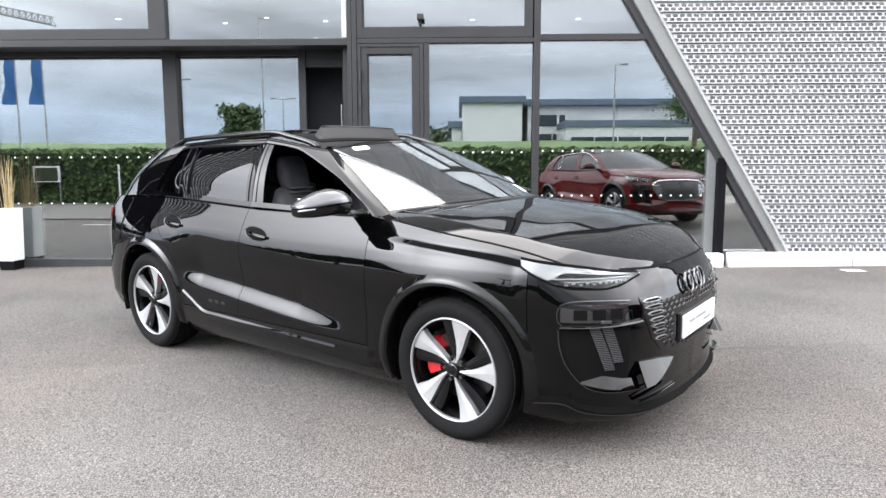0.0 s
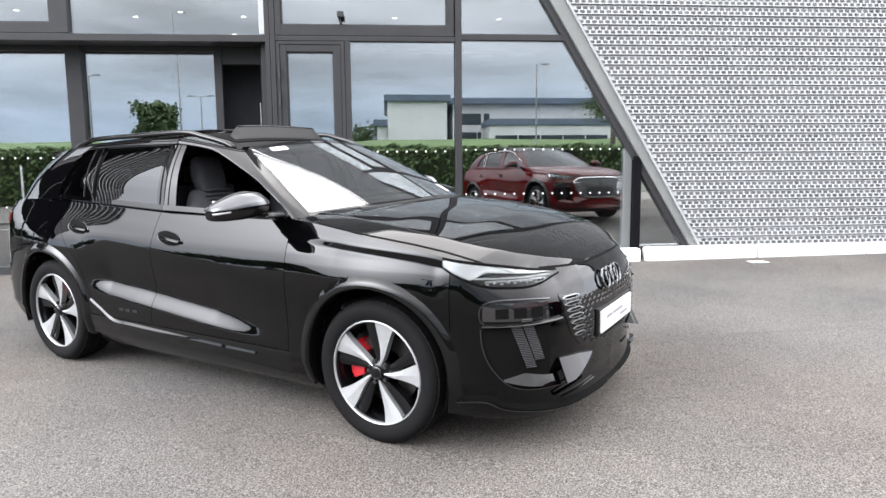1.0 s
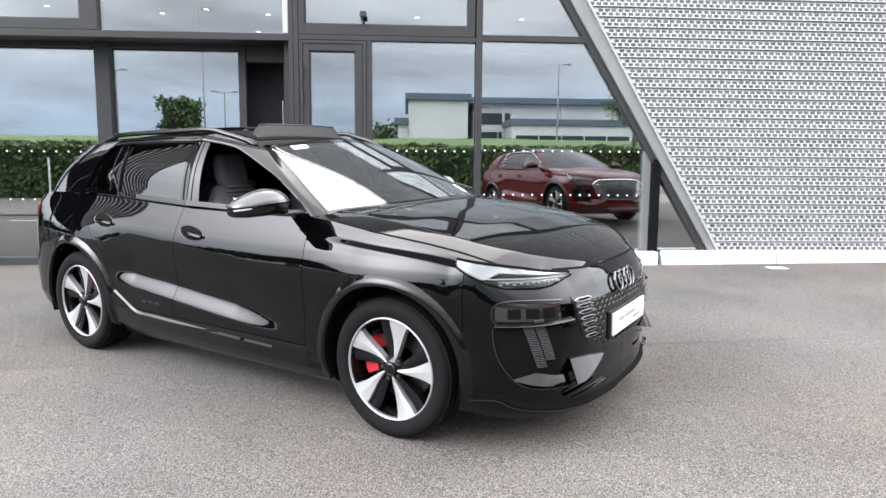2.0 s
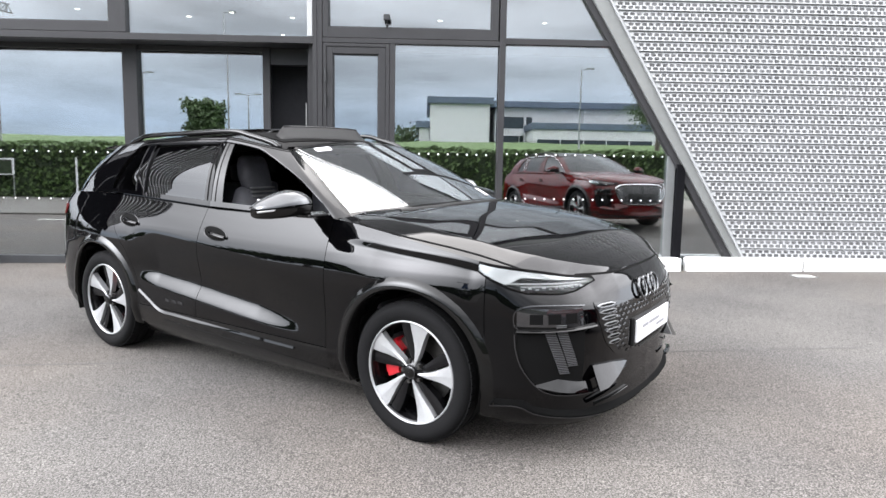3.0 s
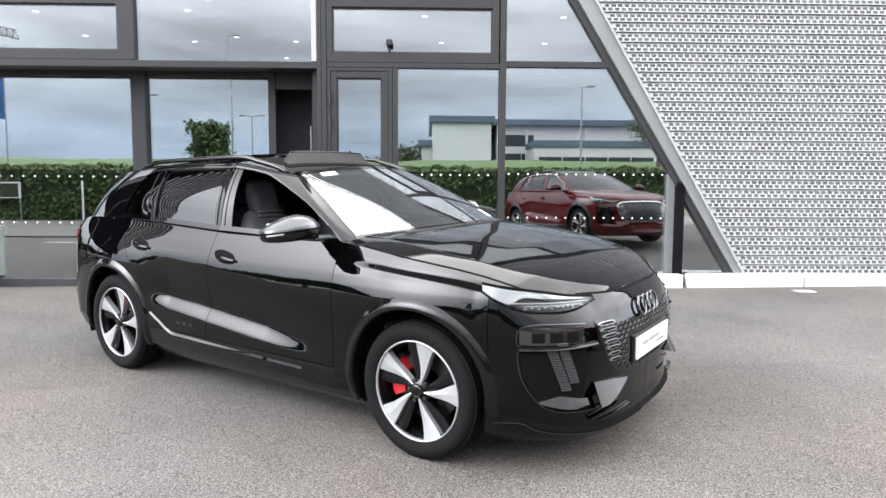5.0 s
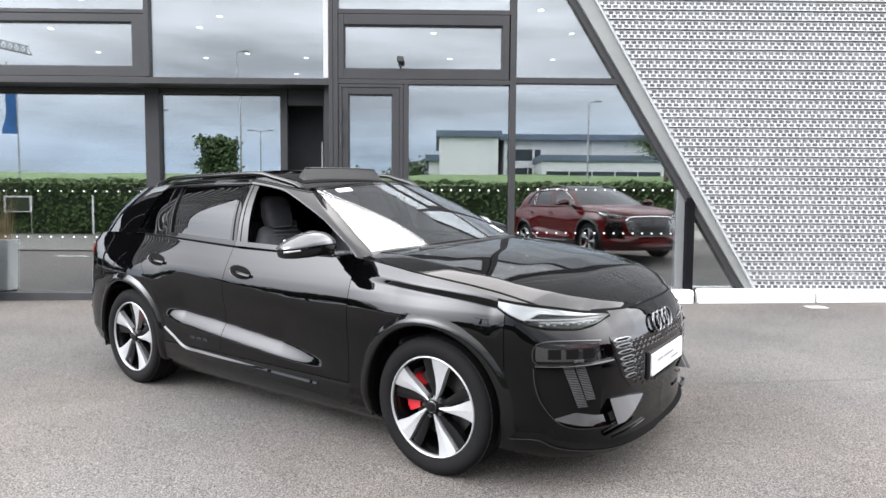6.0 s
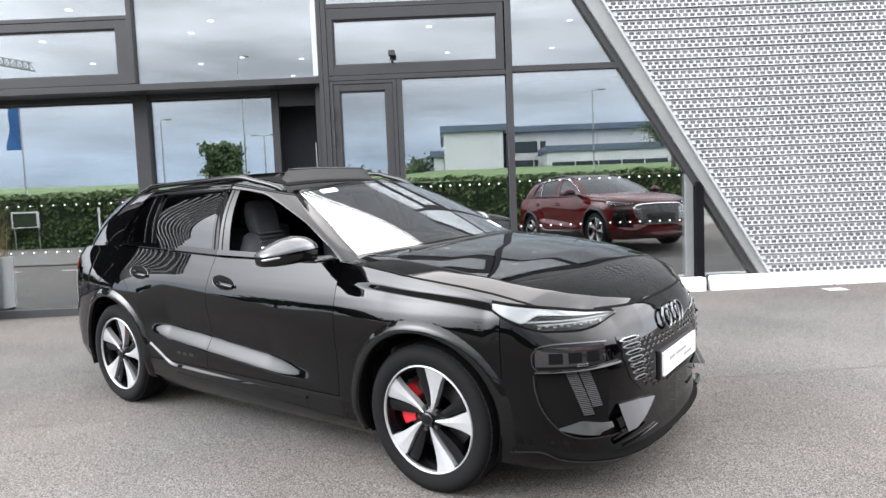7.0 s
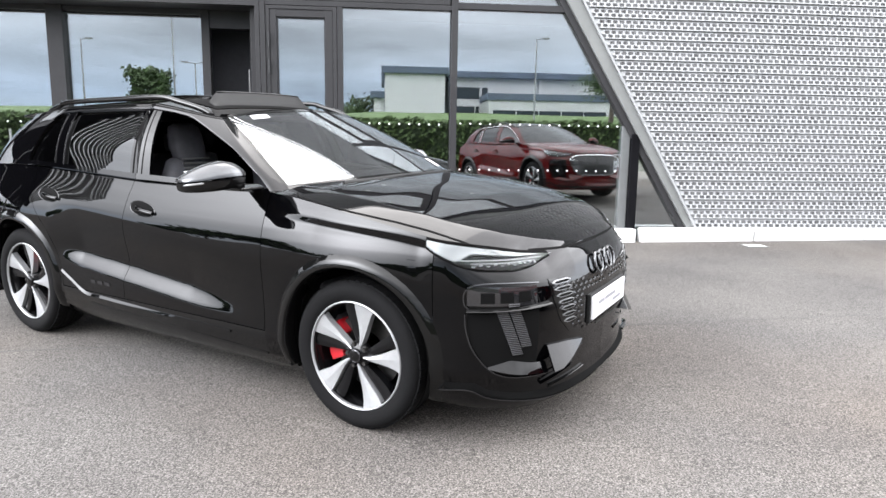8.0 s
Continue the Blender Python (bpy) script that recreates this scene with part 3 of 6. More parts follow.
def pierced_row(x0, x1, top):
    """One folded row of sheet: two lines of long holes on the face, and a plain fold back into the groove above."""
    vs, fs = [], []
    n = int((x1 - x0) / CELL)
    face_y = lambda h: -0.022 * (1 - h)          # the face leans: its foot stands proud
    bands = ((0.0, 0.006, 0), (0.006, 0.051, 1), (0.051, 0.096, 2), (0.096, 0.101, 0))

    def v(x, h):
        vs.append((x, FY - 0.055 + face_y(h / 0.101), h))
        return len(vs) - 1
    for h0, h1, holes in bands:
        if not holes:
            a = [v(0, h0), v(n * CELL, h0), v(n * CELL, h1), v(0, h1)]
            fs.append(tuple(a))
            continue
        shift = 0.0 if holes == 1 else 0.5 * CELL
        if holes == 2:
            fs.append((v(0, h0), v(shift, h0), v(shift, h1), v(0, h1)))
        for k in range(n - (holes == 2)):
            cx, cz, rx, rz = (k + 0.5) * CELL + shift, (h0 + h1) / 2, CELL * 0.40, (h1 - h0) * 0.43
            xa, xb = cx - CELL / 2, cx + CELL / 2
            outer = [v(xa, h0), v(cx, h0), v(xb, h0), v(xb, h1), v(cx, h1), v(xa, h1)]
            inner = [v(cx - rx * 0.7, cz - rz), v(cx + rx * 0.7, cz - rz), v(cx + rx, cz), v(cx + rx * 0.7, cz + rz), v(cx - rx * 0.7, cz + rz), v(cx - rx, cz)]
            o0, o1, o2, o3, o4, o5 = outer
            i0, i1, i2, i3, i4, i5 = inner
            fs += [(o0, o1, i0), (o1, i1, i0), (o1, o2, i1), (o2, o3, i2), (o2, i2, i1), (o3, i3, i2), (o3, o4, i3), (o4, i4, i3), (o4, o5, i4), (o5, o0, i5), (o5, i5, i4), (o0, i0, i5)]
        if holes == 2:
            e = n * CELL
            fs.append((v(e - shift, h0), v(e, h0), v(e, h1), v(e - shift, h1)))
    # the groove: back, up and forward again
    y = FY - 0.055
    a = [(0, y, 0.101), (n * CELL, y, 0.101), (n * CELL, y + 0.012, 0.104), (0, y + 0.012, 0.104), (n * CELL, y + 0.012, ROW - 0.005), (0, y + 0.012, ROW - 0.005), (n * CELL, y - 0.022, ROW), (0, y - 0.022, ROW)]
    base = len(vs)
    vs += a
    fs += [(base, base + 1, base + 2, base + 3), (base + 3, base + 2, base + 4, base + 5), (base + 5, base + 4, base + 6, base + 7)]
    return vs, fs


z = 0.315
while z < TOP - 0.05:
    x0 = x_out(z + 0.06) + 0.012 if z < BAND - 0.06 else -5.8
    vs, fs = pierced_row(x0, 9.9, z)
    row = part("sheet_row", mesh_of("sheet_row", vs, fs, M_WHITE_METAL), None, sheet)
    row.location = (x0, 0, z)
    z += ROW

# the taller west end of the building, clad in broad folded strips
part("upper_backing", boxes([((-31.0, FY + 0.02, BAND), (-8.2, FY + 0.30, 9.6)), ((-8.2, FY + 0.02, BAND), (-5.81, FY + 0.30, TOP))]), M_MATTBLACK, sheet, "dark upper wall over the west end")
z = 6.1
while z < 9.4:
    part("folded_strip", prism([(FY + 0.02, z), (FY - 0.07, z + 0.02), (FY - 0.04, z + 0.13), (FY + 0.02, z + 0.15)], "x", -31.0, -8.2), M_WHITE_METAL, sheet)
    z += 0.30

# white kerb blocks at the foot of the wall
for x0, x1 in ((2.35, 3.80), (3.86, 5.335), (5.355, 6.82), (6.84, 8.30), (8.32, 9.8)):
    zb = ground_z((x0 + x1) / 2, 7.78)
    kerb = new("kerb_block", bm_mesh("kerb_block", boxes([((x0, 7.755, zb - 0.08), (x1, 7.895, 0.312 if x0 > 3 else 0.30))], 0.03), M_KERB))
    tagged(kerb, "white painted kerb block with rounded edges at the wall foot", "kerb", "kerb blocks")
zd = ground_z(5.15, 7.41)
drain = thing("drain_cover", pose(5.15, 7.42, zd, 0, 0, 0), "small pale drain cover let into the asphalt", "drain cover")
part("cover", boxes([((-0.105, -0.075, -0.03), (0.105, 0.075, 0.010))], 0.005), M_DRAIN, drain)
part("rim", boxes([((-0.125, -0.095, -0.03), (0.125, -0.080, 0.006)), ((-0.125, 0.080, -0.03), (0.125, 0.095, 0.006)), ((-0.125, -0.08, -0.03), (-0.11, 0.08, 0.006)), ((0.11, -0.08, -0.03), (0.125, 0.08, 0.006))]), M_POST, drain)
# a straight joint between two layings of asphalt
joint = thing("asphalt_joint", Matrix.Identity(4), "thin dark joint across the asphalt forecourt", "joint", kind="structure")
jp = [(-9 + 18 * k / 60, 4.27 + 0.062 * (-9 + 18 * k / 60) + 0.012 * noise.noise((k * 0.7, 0, 0))) for k in range(61)]
part("seam", mesh_of("seam", [(x, y + dy, ground_z(x, y) + 0.0015) for x, y in jp for dy in (-0.009, 0.009)], [(2 * k, 2 * k + 2, 2 * k + 3, 2 * k + 1) for k in range(60)], M_TAR), None, joint)


FRONT_AXLE, REAR_AXLE = 1.417, -1.392


# ---- the shape of a car: x ahead, y to its left, z up, from the ground under its middle ----
def spline(points, n):
    """A smooth line through points: n samples to each span."""
    p = np.array(points, float)
    ext = np.vstack([2 * p[0] - p[1], p, 2 * p[-1] - p[-2]])
    out = []
    for i in range(len(p) - 1):
        a, b, c, d = ext[i:i + 4]
        for k in range(n):
            t = k / n
            out.append(0.5 * (2 * b + (c - a) * t + (2 * a - 5 * b + 4 * c - d) * t * t + (3 * b - 3 * c + d - a) * t ** 3))
    out.append(p[-1])
    return np.array(out)


def lerp(x, pairs):
    """The value at x on the broken line through pairs."""
    if x <= pairs[0][0]:
        return pairs[0][1]
    for (x0, y0), (x1, y1) in zip(pairs, pairs[1:]):
        if x <= x1:
            return y0 + (y1 - y0) * (x - x0) / (x1 - x0)
    return pairs[-1][1]


# Half of the plan, from the middle of the nose round the right side to the middle of the tail.
PLAN = spline([(2.325, 0), (2.315, -0.26), (2.275, -0.5), (2.19, -0.70), (2.04, -0.835), (1.85, -0.905), (1.445, -0.946), (1.0, -0.951), (0.3, -0.952),
               (-0.6, -0.953), (-1.43, -0.950), (-1.93, -0.910), (-2.17, -0.83), (-2.30, -0.68), (-2.36, -0.4), (-2.37, 0)], 24)
PLAN_S = np.concatenate([[0], np.cumsum(np.hypot(*np.diff(PLAN, axis=0).T))])
S_END = float(PLAN_S[-1])
SIDE_IN = [(0.17, 0.13), (0.21, 0.080), (0.27, 0.036), (0.33, 0.018), (0.37, 0.004), (0.40, 0.008), (0.60, 0.006), (0.70, 0.002), (0.76, 0.002), (0.82, 0.007),
           (0.87, 0.015), (0.92, 0.027), (0.97, 0.044), (1.02, 0.065), (1.07, 0.088), (1.12, 0.112), (1.16, 0.128)]
DOOR_IN = [(0.485, 0.0), (0.505, 0.004), (0.575, 0.046), (0.60, 0.050), (0.68, 0.040), (0.86, 0.0)]
NOSE_IN = [(0.17, 0.06), (0.22, 0.02), (0.30, 0.03), (0.42, 0.022), (0.52, 0.012), (0.62, 0.012), (0.72, 0.026), (0.80, 0.048), (0.85, 0.075), (0.90, 0.12)]
TAIL_IN = [(0.17, 0.20), (0.25, 0.10), (0.35, 0.04), (0.50, 0.0), (0.62, 0.02), (0.70, 0.06), (0.80, 0.07), (0.95, 0.03), (1.02, 0.02), (1.06, 0.04), (1.12, 0.10)]


STEPS = 3000
TABLE_S = np.linspace(0, S_END, STEPS + 1)
TABLE_X, TABLE_Y = np.interp(TABLE_S, PLAN_S, PLAN[:, 0]), np.interp(TABLE_S, PLAN_S, PLAN[:, 1])
WIDE = 18
along = np.stack([np.roll(TABLE_X, -WIDE) - np.roll(TABLE_X, WIDE), np.roll(TABLE_Y, -WIDE) - np.roll(TABLE_Y, WIDE)], 1)
along[:WIDE] = (0, -1)
along[-WIDE:] = (0, 1)
along /= np.hypot(along[:, 0], along[:, 1])[:, None]
TABLE = [(x, y, -dy, dx) for x, y, (dx, dy) in zip(TABLE_X.tolist(), TABLE_Y.tolist(), along.tolist())]
FALLING_X = np.minimum.accumulate(TABLE_X).tolist()


def plan_at(s):
    """The plan's point and its outward direction."""
    t = min(max(s / S_END * STEPS, 0.0), STEPS - 1e-6)
    i = int(t)
    f = t - i
    a, b = TABLE[i], TABLE[i + 1]
    return tuple(u + (v - u) * f for u, v in zip(a, b))


def top_z(s):
    """The height at which the body's side ends: fender edge, belt line, tail."""
    x = plan_at(s)[0]
    if s < S_END / 2:
        return lerp(x, [(0.6, 1.10), (0.8, 1.092), (1.0, 1.072), (1.25, 1.040), (1.45, 1.010), (1.65, 0.976), (1.85, 0.941), (2.04, 0.907), (2.19, 0.884), (2.28, 0.873), (2.33, 0.868)])
    return lerp(x, [(-2.37, 1.075), (-2.22, 1.09), (-1.95, 1.125), (-1.5, 1.150), (-1.0, 1.145), (-0.5, 1.125), (-0.1, 1.11), (0.6, 1.10)])


def body_point(s, z, proud=0.0):
    x, y, ox, oy = plan_at(s)
    k, b = max(0.0, ox) ** 1.5, max(0.0, -ox) ** 1.5
    side = max(0.0, 1 - k - b)
    # the crease in the doors falls towards the front
    f = lerp(z, SIDE_IN)
    if -1.0 < x < 0.95 and 0.34 < z < 0.95:
        f += lerp(z + 0.09 * (x + 0.15), DOOR_IN) * lerp(x, [(-1.0, 0.0), (-0.70, 0.85), (-0.3, 1.0), (0.3, 0.9), (0.72, 0.25), (0.95, 0.0)])
    # shoulders swell over the wheels
    for c in (FRONT_AXLE, REAR_AXLE):
        if abs(x - c) < 1.2:
            f -= 0.022 * math.exp(-((x - c) / 0.42) ** 2) * math.exp(-((z - 0.86) / 0.16) ** 2)
    # a sharp fold under the wing's shoulder
    if 0.868 < x < 1.84 and z > 0.76:
        h = z - lerp(x, [(0.87, 0.998), (1.181, 0.975), (1.487, 0.952), (1.675, 0.936), (1.792, 0.920), (1.84, 0.915)])
        f += lerp(h, [(-0.16, 0.0), (-0.06, 0.009), (-0.018, 0.0145), (0.014, 0.0005), (0.018, 0.0)]) * lerp(x, [(0.868, 0.0), (1.20, 1.0), (1.76, 1.0), (1.84, 0.0)])
    corner = 0.0  # the bumper's shoulder rolls back under the lamps
    if 0.36 < s < 1.1 and z > 0.74:
        corner = lerp(z, [(0.74, 0.0), (0.78, 0.012), (0.87, 0.042), (0.95, 0.055)]) * lerp(s, [(0.36, 0.0), (0.55, 0.9), (0.70, 1.0), (0.9, 0.6), (1.1, 0.0)])
    d = proud - corner - side * f - (k * lerp(z, NOSE_IN) if k else 0.0) - (b * lerp(z, TAIL_IN) if b else 0.0)
    return np.array([x + ox * d, min(y + oy * d, 0.0), z])


def s_at_x(x):
    """Where the side has that x."""
    lo, hi = 0, STEPS
    while hi - lo > 1:
        mid = (lo + hi) // 2
        if FALLING_X[mid] > x:
            lo = mid
        else:
            hi = mid
    d = FALLING_X[lo] - FALLING_X[hi]
    return (lo + ((FALLING_X[lo] - x) / d if d > 1e-9 else 0.0)) / STEPS * S_END


HOOD_S = np.linspace(0, s_at_x(0.5), 400)
HOOD_E = np.array([body_point(s, top_z(s)) for s in HOOD_S])
HOOD_X = np.minimum.accumulate(HOOD_E[:, 0])


CREASE = [(0.95, 0.70), (1.2, 0.735), (1.405, 0.750), (1.60, 0.752), (1.80, 0.725), (1.926, 0.675), (2.02, 0.60), (2.119, 0.47), (2.185, 0.34), (2.24, 0.15)]


def hood_lines(x):
    """Edge height, half width, middle height and the crease's distance from the middle."""
    edge = float(np.interp(-x, -HOOD_X, HOOD_E[:, 2]))
    half = float(np.interp(-x, -HOOD_X, -HOOD_E[:, 1])) + 1e-4
    mid = max(edge, lerp(x, [(0.7, 1.15), (1.1, 1.125), (1.4, 1.098), (1.7, 1.055), (1.95, 0.995), (2.1, 0.942), (2.18, 0.905), (2.232, 0.873)]))
    return edge, half, mid, min(lerp(x, CREASE), half * 0.88)


def hood_z(x, y):
    """The bonnet's height: a softly crowned middle, and flanks that fall from a sharp crease to the wings."""
    edge, half, mid, crease = hood_lines(x)
    top = edge + (mid - edge) * 0.62
    y = min(abs(y), half)
    if y < crease:
        return mid - (mid - top) * (y / crease) ** 2.4
    return top + (edge - top) * ((y - crease) / (half - crease)) ** 1.12


# Cabin: pairs of base and roof points from the rear middle round the right side to the windscreen's middle.
CABIN = [((-2.27, 0.0, 1.075), (-1.90, 0.0, 1.470)), ((-2.15, -0.60, 1.08), (-1.82, -0.48, 1.462)), ((-1.95, -0.765, 1.125), (-1.66, -0.585, 1.478)),
         ((-1.40, -0.842, 1.150), (-1.30, -0.632, 1.508)), ((-0.985, -0.860, 1.143), (-1.08, -0.645, 1.522)), ((-0.235, -0.874, 1.113), (-0.33, -0.652, 1.530)),
         ((-0.085, -0.874, 1.108), (-0.19, -0.650, 1.526)), ((0.74, -0.858, 1.09), (0.215, -0.610, 1.456)), ((0.93, -0.795, 1.09), (0.235, -0.562, 1.463)),
         ((1.045, -0.45, 1.105), (0.312, -0.31, 1.496)), ((1.09, 0.0, 1.115), (0.338, 0.0, 1.504))]
CAB_BASE = np.array([c[0] for c in CABIN])
CAB_ROOF = np.array([c[1] for c in CABIN])


def cabin_ring(points, u):
    """A point at u (0 to 10) on a ring through the cabin's points."""
    i = min(int(u), len(points) - 2)
    t = u - i
    p = lambda k: points[k] if 0 <= k < len(points) else (points[0] * [1, 1, 1] + (points[0] - points[1]) if k < 0 else points[-1] + (points[-1] - points[-2]))
    a, b, c, d = p(i - 1), p(i), p(i + 1), p(i + 2)
    if i == 0:
        a = points[1] * [1, -1, 1]
    if i == len(points) - 2:
        d = points[-2] * [1, -1, 1]
    return 0.5 * (2 * b + (c - a) * t + (2 * a - 5 * b + 4 * c - d) * t * t + (3 * b - 3 * c + d - a) * t ** 3)


def cabin_point(u, v, proud=0.0):
    b, r = cabin_ring(CAB_BASE, u), cabin_ring(CAB_ROOF, u)
    q = b + (r - b) * v
    n = np.array([q[0] * 0.35 + 0.2, q[1] * 1.6, 0.0])
    n /= np.hypot(*n[:2]) + 1e-6
    bulge = 0.028 * math.sin(math.pi * v) * lerp(u, [(7.2, 1.0), (8.8, 0.6)])
    q = q + np.array([n[0] * bulge * 0.5, n[1] * bulge, bulge * 0.5])
    return q + np.array([n[0] * 0.6, n[1], 0.55]) / 1.2 * proud


def roof_z(x, y):
    i = float(np.interp(x, ROOF_LINE[:, 0], ROOF_U))
    e = cabin_ring(CAB_ROOF, i)
    crown = lerp(x, [(-1.96, 0.0), (-1.7, 0.025), (-1.2, 0.045), (-0.6, 0.050), (0.0, 0.032), (0.2, 0.020), (0.35, 0.0)])
    t = min(1.0, abs(y) / (abs(e[1]) + 1e-4))
    return e[2] + crown * (1 - t ** 2.4)


ROOF_U = np.linspace(0, 10, 101)
ROOF_LINE = np.array([cabin_ring(CAB_ROOF, u) for u in np.linspace(0, 10, 101)])


# ---- the cars ----
def in_arch(p, r):
    return any(math.hypot(p[0] - c, p[2] - 0.38) < r for c in (FRONT_AXLE, REAR_AXLE))


def panel(name, s0, s1, z0, z1, nu, nv, mat, parent, side=1, label="", arch=0.0, proud=0.0):
    """A piece of the body's side; the limits may be numbers or depend on the other coordinate."""
    fs0, fs1 = (s0 if callable(s0) else lambda z: s0), (s1 if callable(s1) else lambda z: s1)
    fz0, fz1 = (z0 if callable(z0) else lambda s: z0), (z1 if callable(z1) else lambda s: z1)

    def where(a, b):
        z = 0.7
        for _ in range(3):
            s = fs0(z) + (fs1(z) - fs0(z)) * a
            z = fz0(s) + (fz1(s) - fz0(s)) * b
        return s, z

    def fn(a, b, d=0.0):
        s, z = where(a, b)
        return body_point(s, z, proud + d)
    keep = None
    if arch:
        keep = lambda i, j: not in_arch(fn((i + 0.5) / (nu - 1), (j + 0.5) / (nv - 1)), arch)
    return part(name, patch(name, fn, nu, nv, mat, side, 0.0 if arch else 0.006, keep), None, parent, label)


def strip(name, line, width, mat, parent, side=1, proud=0.004, depth=0.008, tilt=0.0):
    """A narrow band on the body's side along (s, z) points."""
    pts = spline(line, 6)
    d = np.gradient(pts, axis=0)
    nrm = np.stack([-d[:, 1], d[:, 0]], 1) / np.hypot(d[:, 0], d[:, 1])[:, None]

    def fn(a, b, dd=0.0):
        i = a * (len(pts) - 1)
        k = min(int(i), len(pts) - 2)
        p = pts[k] + (pts[k + 1] - pts[k]) * (i - k)
        q = p + nrm[k] * width * (b - 0.5)
        return body_point(q[0], q[1], proud + dd + tilt * (0.5 - (q[1] - p[1]) / width))
    return part(name, patch(name, fn, len(pts), 3, mat, side, depth), None, parent)


def lathe(profile, n=48, bm=None):
    """Turned round the y axis: profile of (radius, y)."""
    bm = bm or bmesh.new()
    rings = [[bm.verts.new((r * math.cos(t), y, r * math.sin(t))) for t in (2 * math.pi * k / n for k in range(n))] for r, y in profile]
    for a, b in zip(rings, rings[1:]):
        for k in range(n):
            bm.faces.new((a[k], a[(k + 1) % n], b[(k + 1) % n], b[k]))
    return bm


def wheel(parent, x, side, turn, caliper):
    """y runs outward in the wheel's own frame for side -1 (the car's right)."""
    w = new("wheel")
    w.parent = parent
    w.matrix_basis = pose(x, 0, 0.358) @ Matrix.Diagonal((1, -side, 1, 1))
    R_ = 0.3585
    # outward is -y here; the outer face of the tyre stands at 0.935
    o = -0.935
    tyre = lathe([(0.262, o + 0.020), (0.275, o + 0.008), (0.308, o + 0.002), (0.330, o + 0.006), (0.347, o + 0.022), (R_ - 0.003, o + 0.045), (R_, o + 0.075), (R_, o + 0.095), (R_ - 0.008, o + 0.098), (R_ - 0.008, o + 0.105),
                  (R_, o + 0.108), (R_, o + 0.150), (R_ - 0.008, o + 0.153), (R_ - 0.008, o + 0.160), (R_, o + 0.163), (R_, o + 0.19), (0.347, o + 0.235), (0.33, o + 0.25), (0.27, o + 0.24)], 72)
    part("tyre", tyre, M_TYRE, w, "black rubber tyre", True)
    # shoulder blocks of the tread
    bm = bmesh.new()
    for k in range(60):
        t = 2 * math.pi * (k + 0.5) / 60
        bmesh.ops.create_cube(bm, size=1, matrix=pose(0, 0, 0, 0, -math.degrees(t), 0) @ Matrix.Translation((R_ - 0.0058, o + 0.056, 0)) @ Matrix.Diagonal((0.010, 0.05, 0.031, 1)))
    part("tread", bm, M_TYRE, w)
    part("rim", lathe([(0.248, o + 0.03), (0.258, o + 0.018), (0.264, o + 0.022), (0.255, o + 0.05), (0.245, o + 0.08), (0.235, o + 0.16), (0.25, o + 0.235)], 64), M_RIM, w, "", True)
    part("rim_edge", lathe([(0.2535, o + 0.024), (0.2555, o + 0.012), (0.260, o + 0.012), (0.2635, o + 0.02)], 72), M_SILVER, w, "thin bright machined rim edge", True)
    part("barrel_back", lathe([(0.25, o + 0.20), (0.06, o + 0.21)], 48), M_SEAM, w)
    part("brake_disc", lathe([(0.185, o + 0.125), (0.185, o + 0.140), (0.09, o + 0.140), (0.09, o + 0.125), (0.185, o + 0.125)], 48), M_DISC, w)
    a0 = 170 if caliper else 10
    arc = [(r * math.cos(radians(a)), r * math.sin(radians(a))) for r, aa in ((0.205, range(a0 - 32, a0 + 33, 8)), (0.125, range(a0 + 30, a0 - 31, -10))) for a in aa]
    part("brake_caliper", prism(arc, "y", o + 0.085, o + 0.165, 0.01), M_CALIPER, w, "red lacquered brake caliper")
    # five broad machined blades, swept, each with a dark one beside it
    for k in range(5):
        t = turn + 72 * k
        blade, dark = bmesh.new(), bmesh.new()
        for bm, lo, hi, y_in, y_out, thick in ((blade, (0, 12), (-11, 15), o + 0.030, o + 0.020, 0.018), (dark, (17, 42), (18, 30), o + 0.045, o + 0.035, 0.03)):
            rows = []
            n = 7
            for i in range(n):
                f = i / (n - 1)
                r = 0.040 + (0.2545 - 0.040) * f
                sweep = 16 * math.sin(f * math.pi * 0.5) - 4
                a = radians(t + lo[0] + (hi[0] - lo[0]) * f + sweep - 8)
                b = radians(t + lo[1] + (hi[1] - lo[1]) * f + sweep - 8)
                y = y_in + (y_out - y_in) * f + 0.006 * math.sin(f * math.pi)
                m_ = (a + b) / 2
                ring = [(r * math.cos(a), y + 0.003, r * math.sin(a)), (r * math.cos(m_), y, r * math.sin(m_)), (r * math.cos(b), y + 0.004, r * math.sin(b)),
                        (r * math.cos(b), y + thick + 0.02, r * math.sin(b)), (r * math.cos(a), y + thick + 0.02, r * math.sin(a))]
                rows.append([bm.verts.new(q) for q in ring])
            for p, q in zip(rows, rows[1:]):
                for j in range(5):
                    bm.faces.new((p[j], p[(j + 1) % 5], q[(j + 1) % 5], q[j]))
            bm.faces.new(rows[0])
            bm.faces.new(rows[-1][::-1])
        part("spoke", blade, M_SILVER, w, "broad machined silver spoke")
        part("spoke", dark, M_RIM, w, "gloss black secondary spoke")
        nut = tube([(0.055 * math.cos(radians(t + 36)), o + 0.030, 0.055 * math.sin(radians(t + 36))), (0.055 * math.cos(radians(t + 36)), o + 0.06, 0.055 * math.sin(radians(t + 36)))], 0.010, 6)
        part("wheel_nut", nut, M_DISC, w)
    part("hub", lathe([(0.066, o + 0.075), (0.060, o + 0.046), (0.044, o + 0.036), (0.034, o + 0.032)], 32), M_RIM, w, "", True)
    part("hub_cap", lathe([(0.033, o + 0.034), (0.031, o + 0.020), (0.026, o + 0.017), (0.0005, o + 0.016)], 32), M_GLOSS, w, "", True)
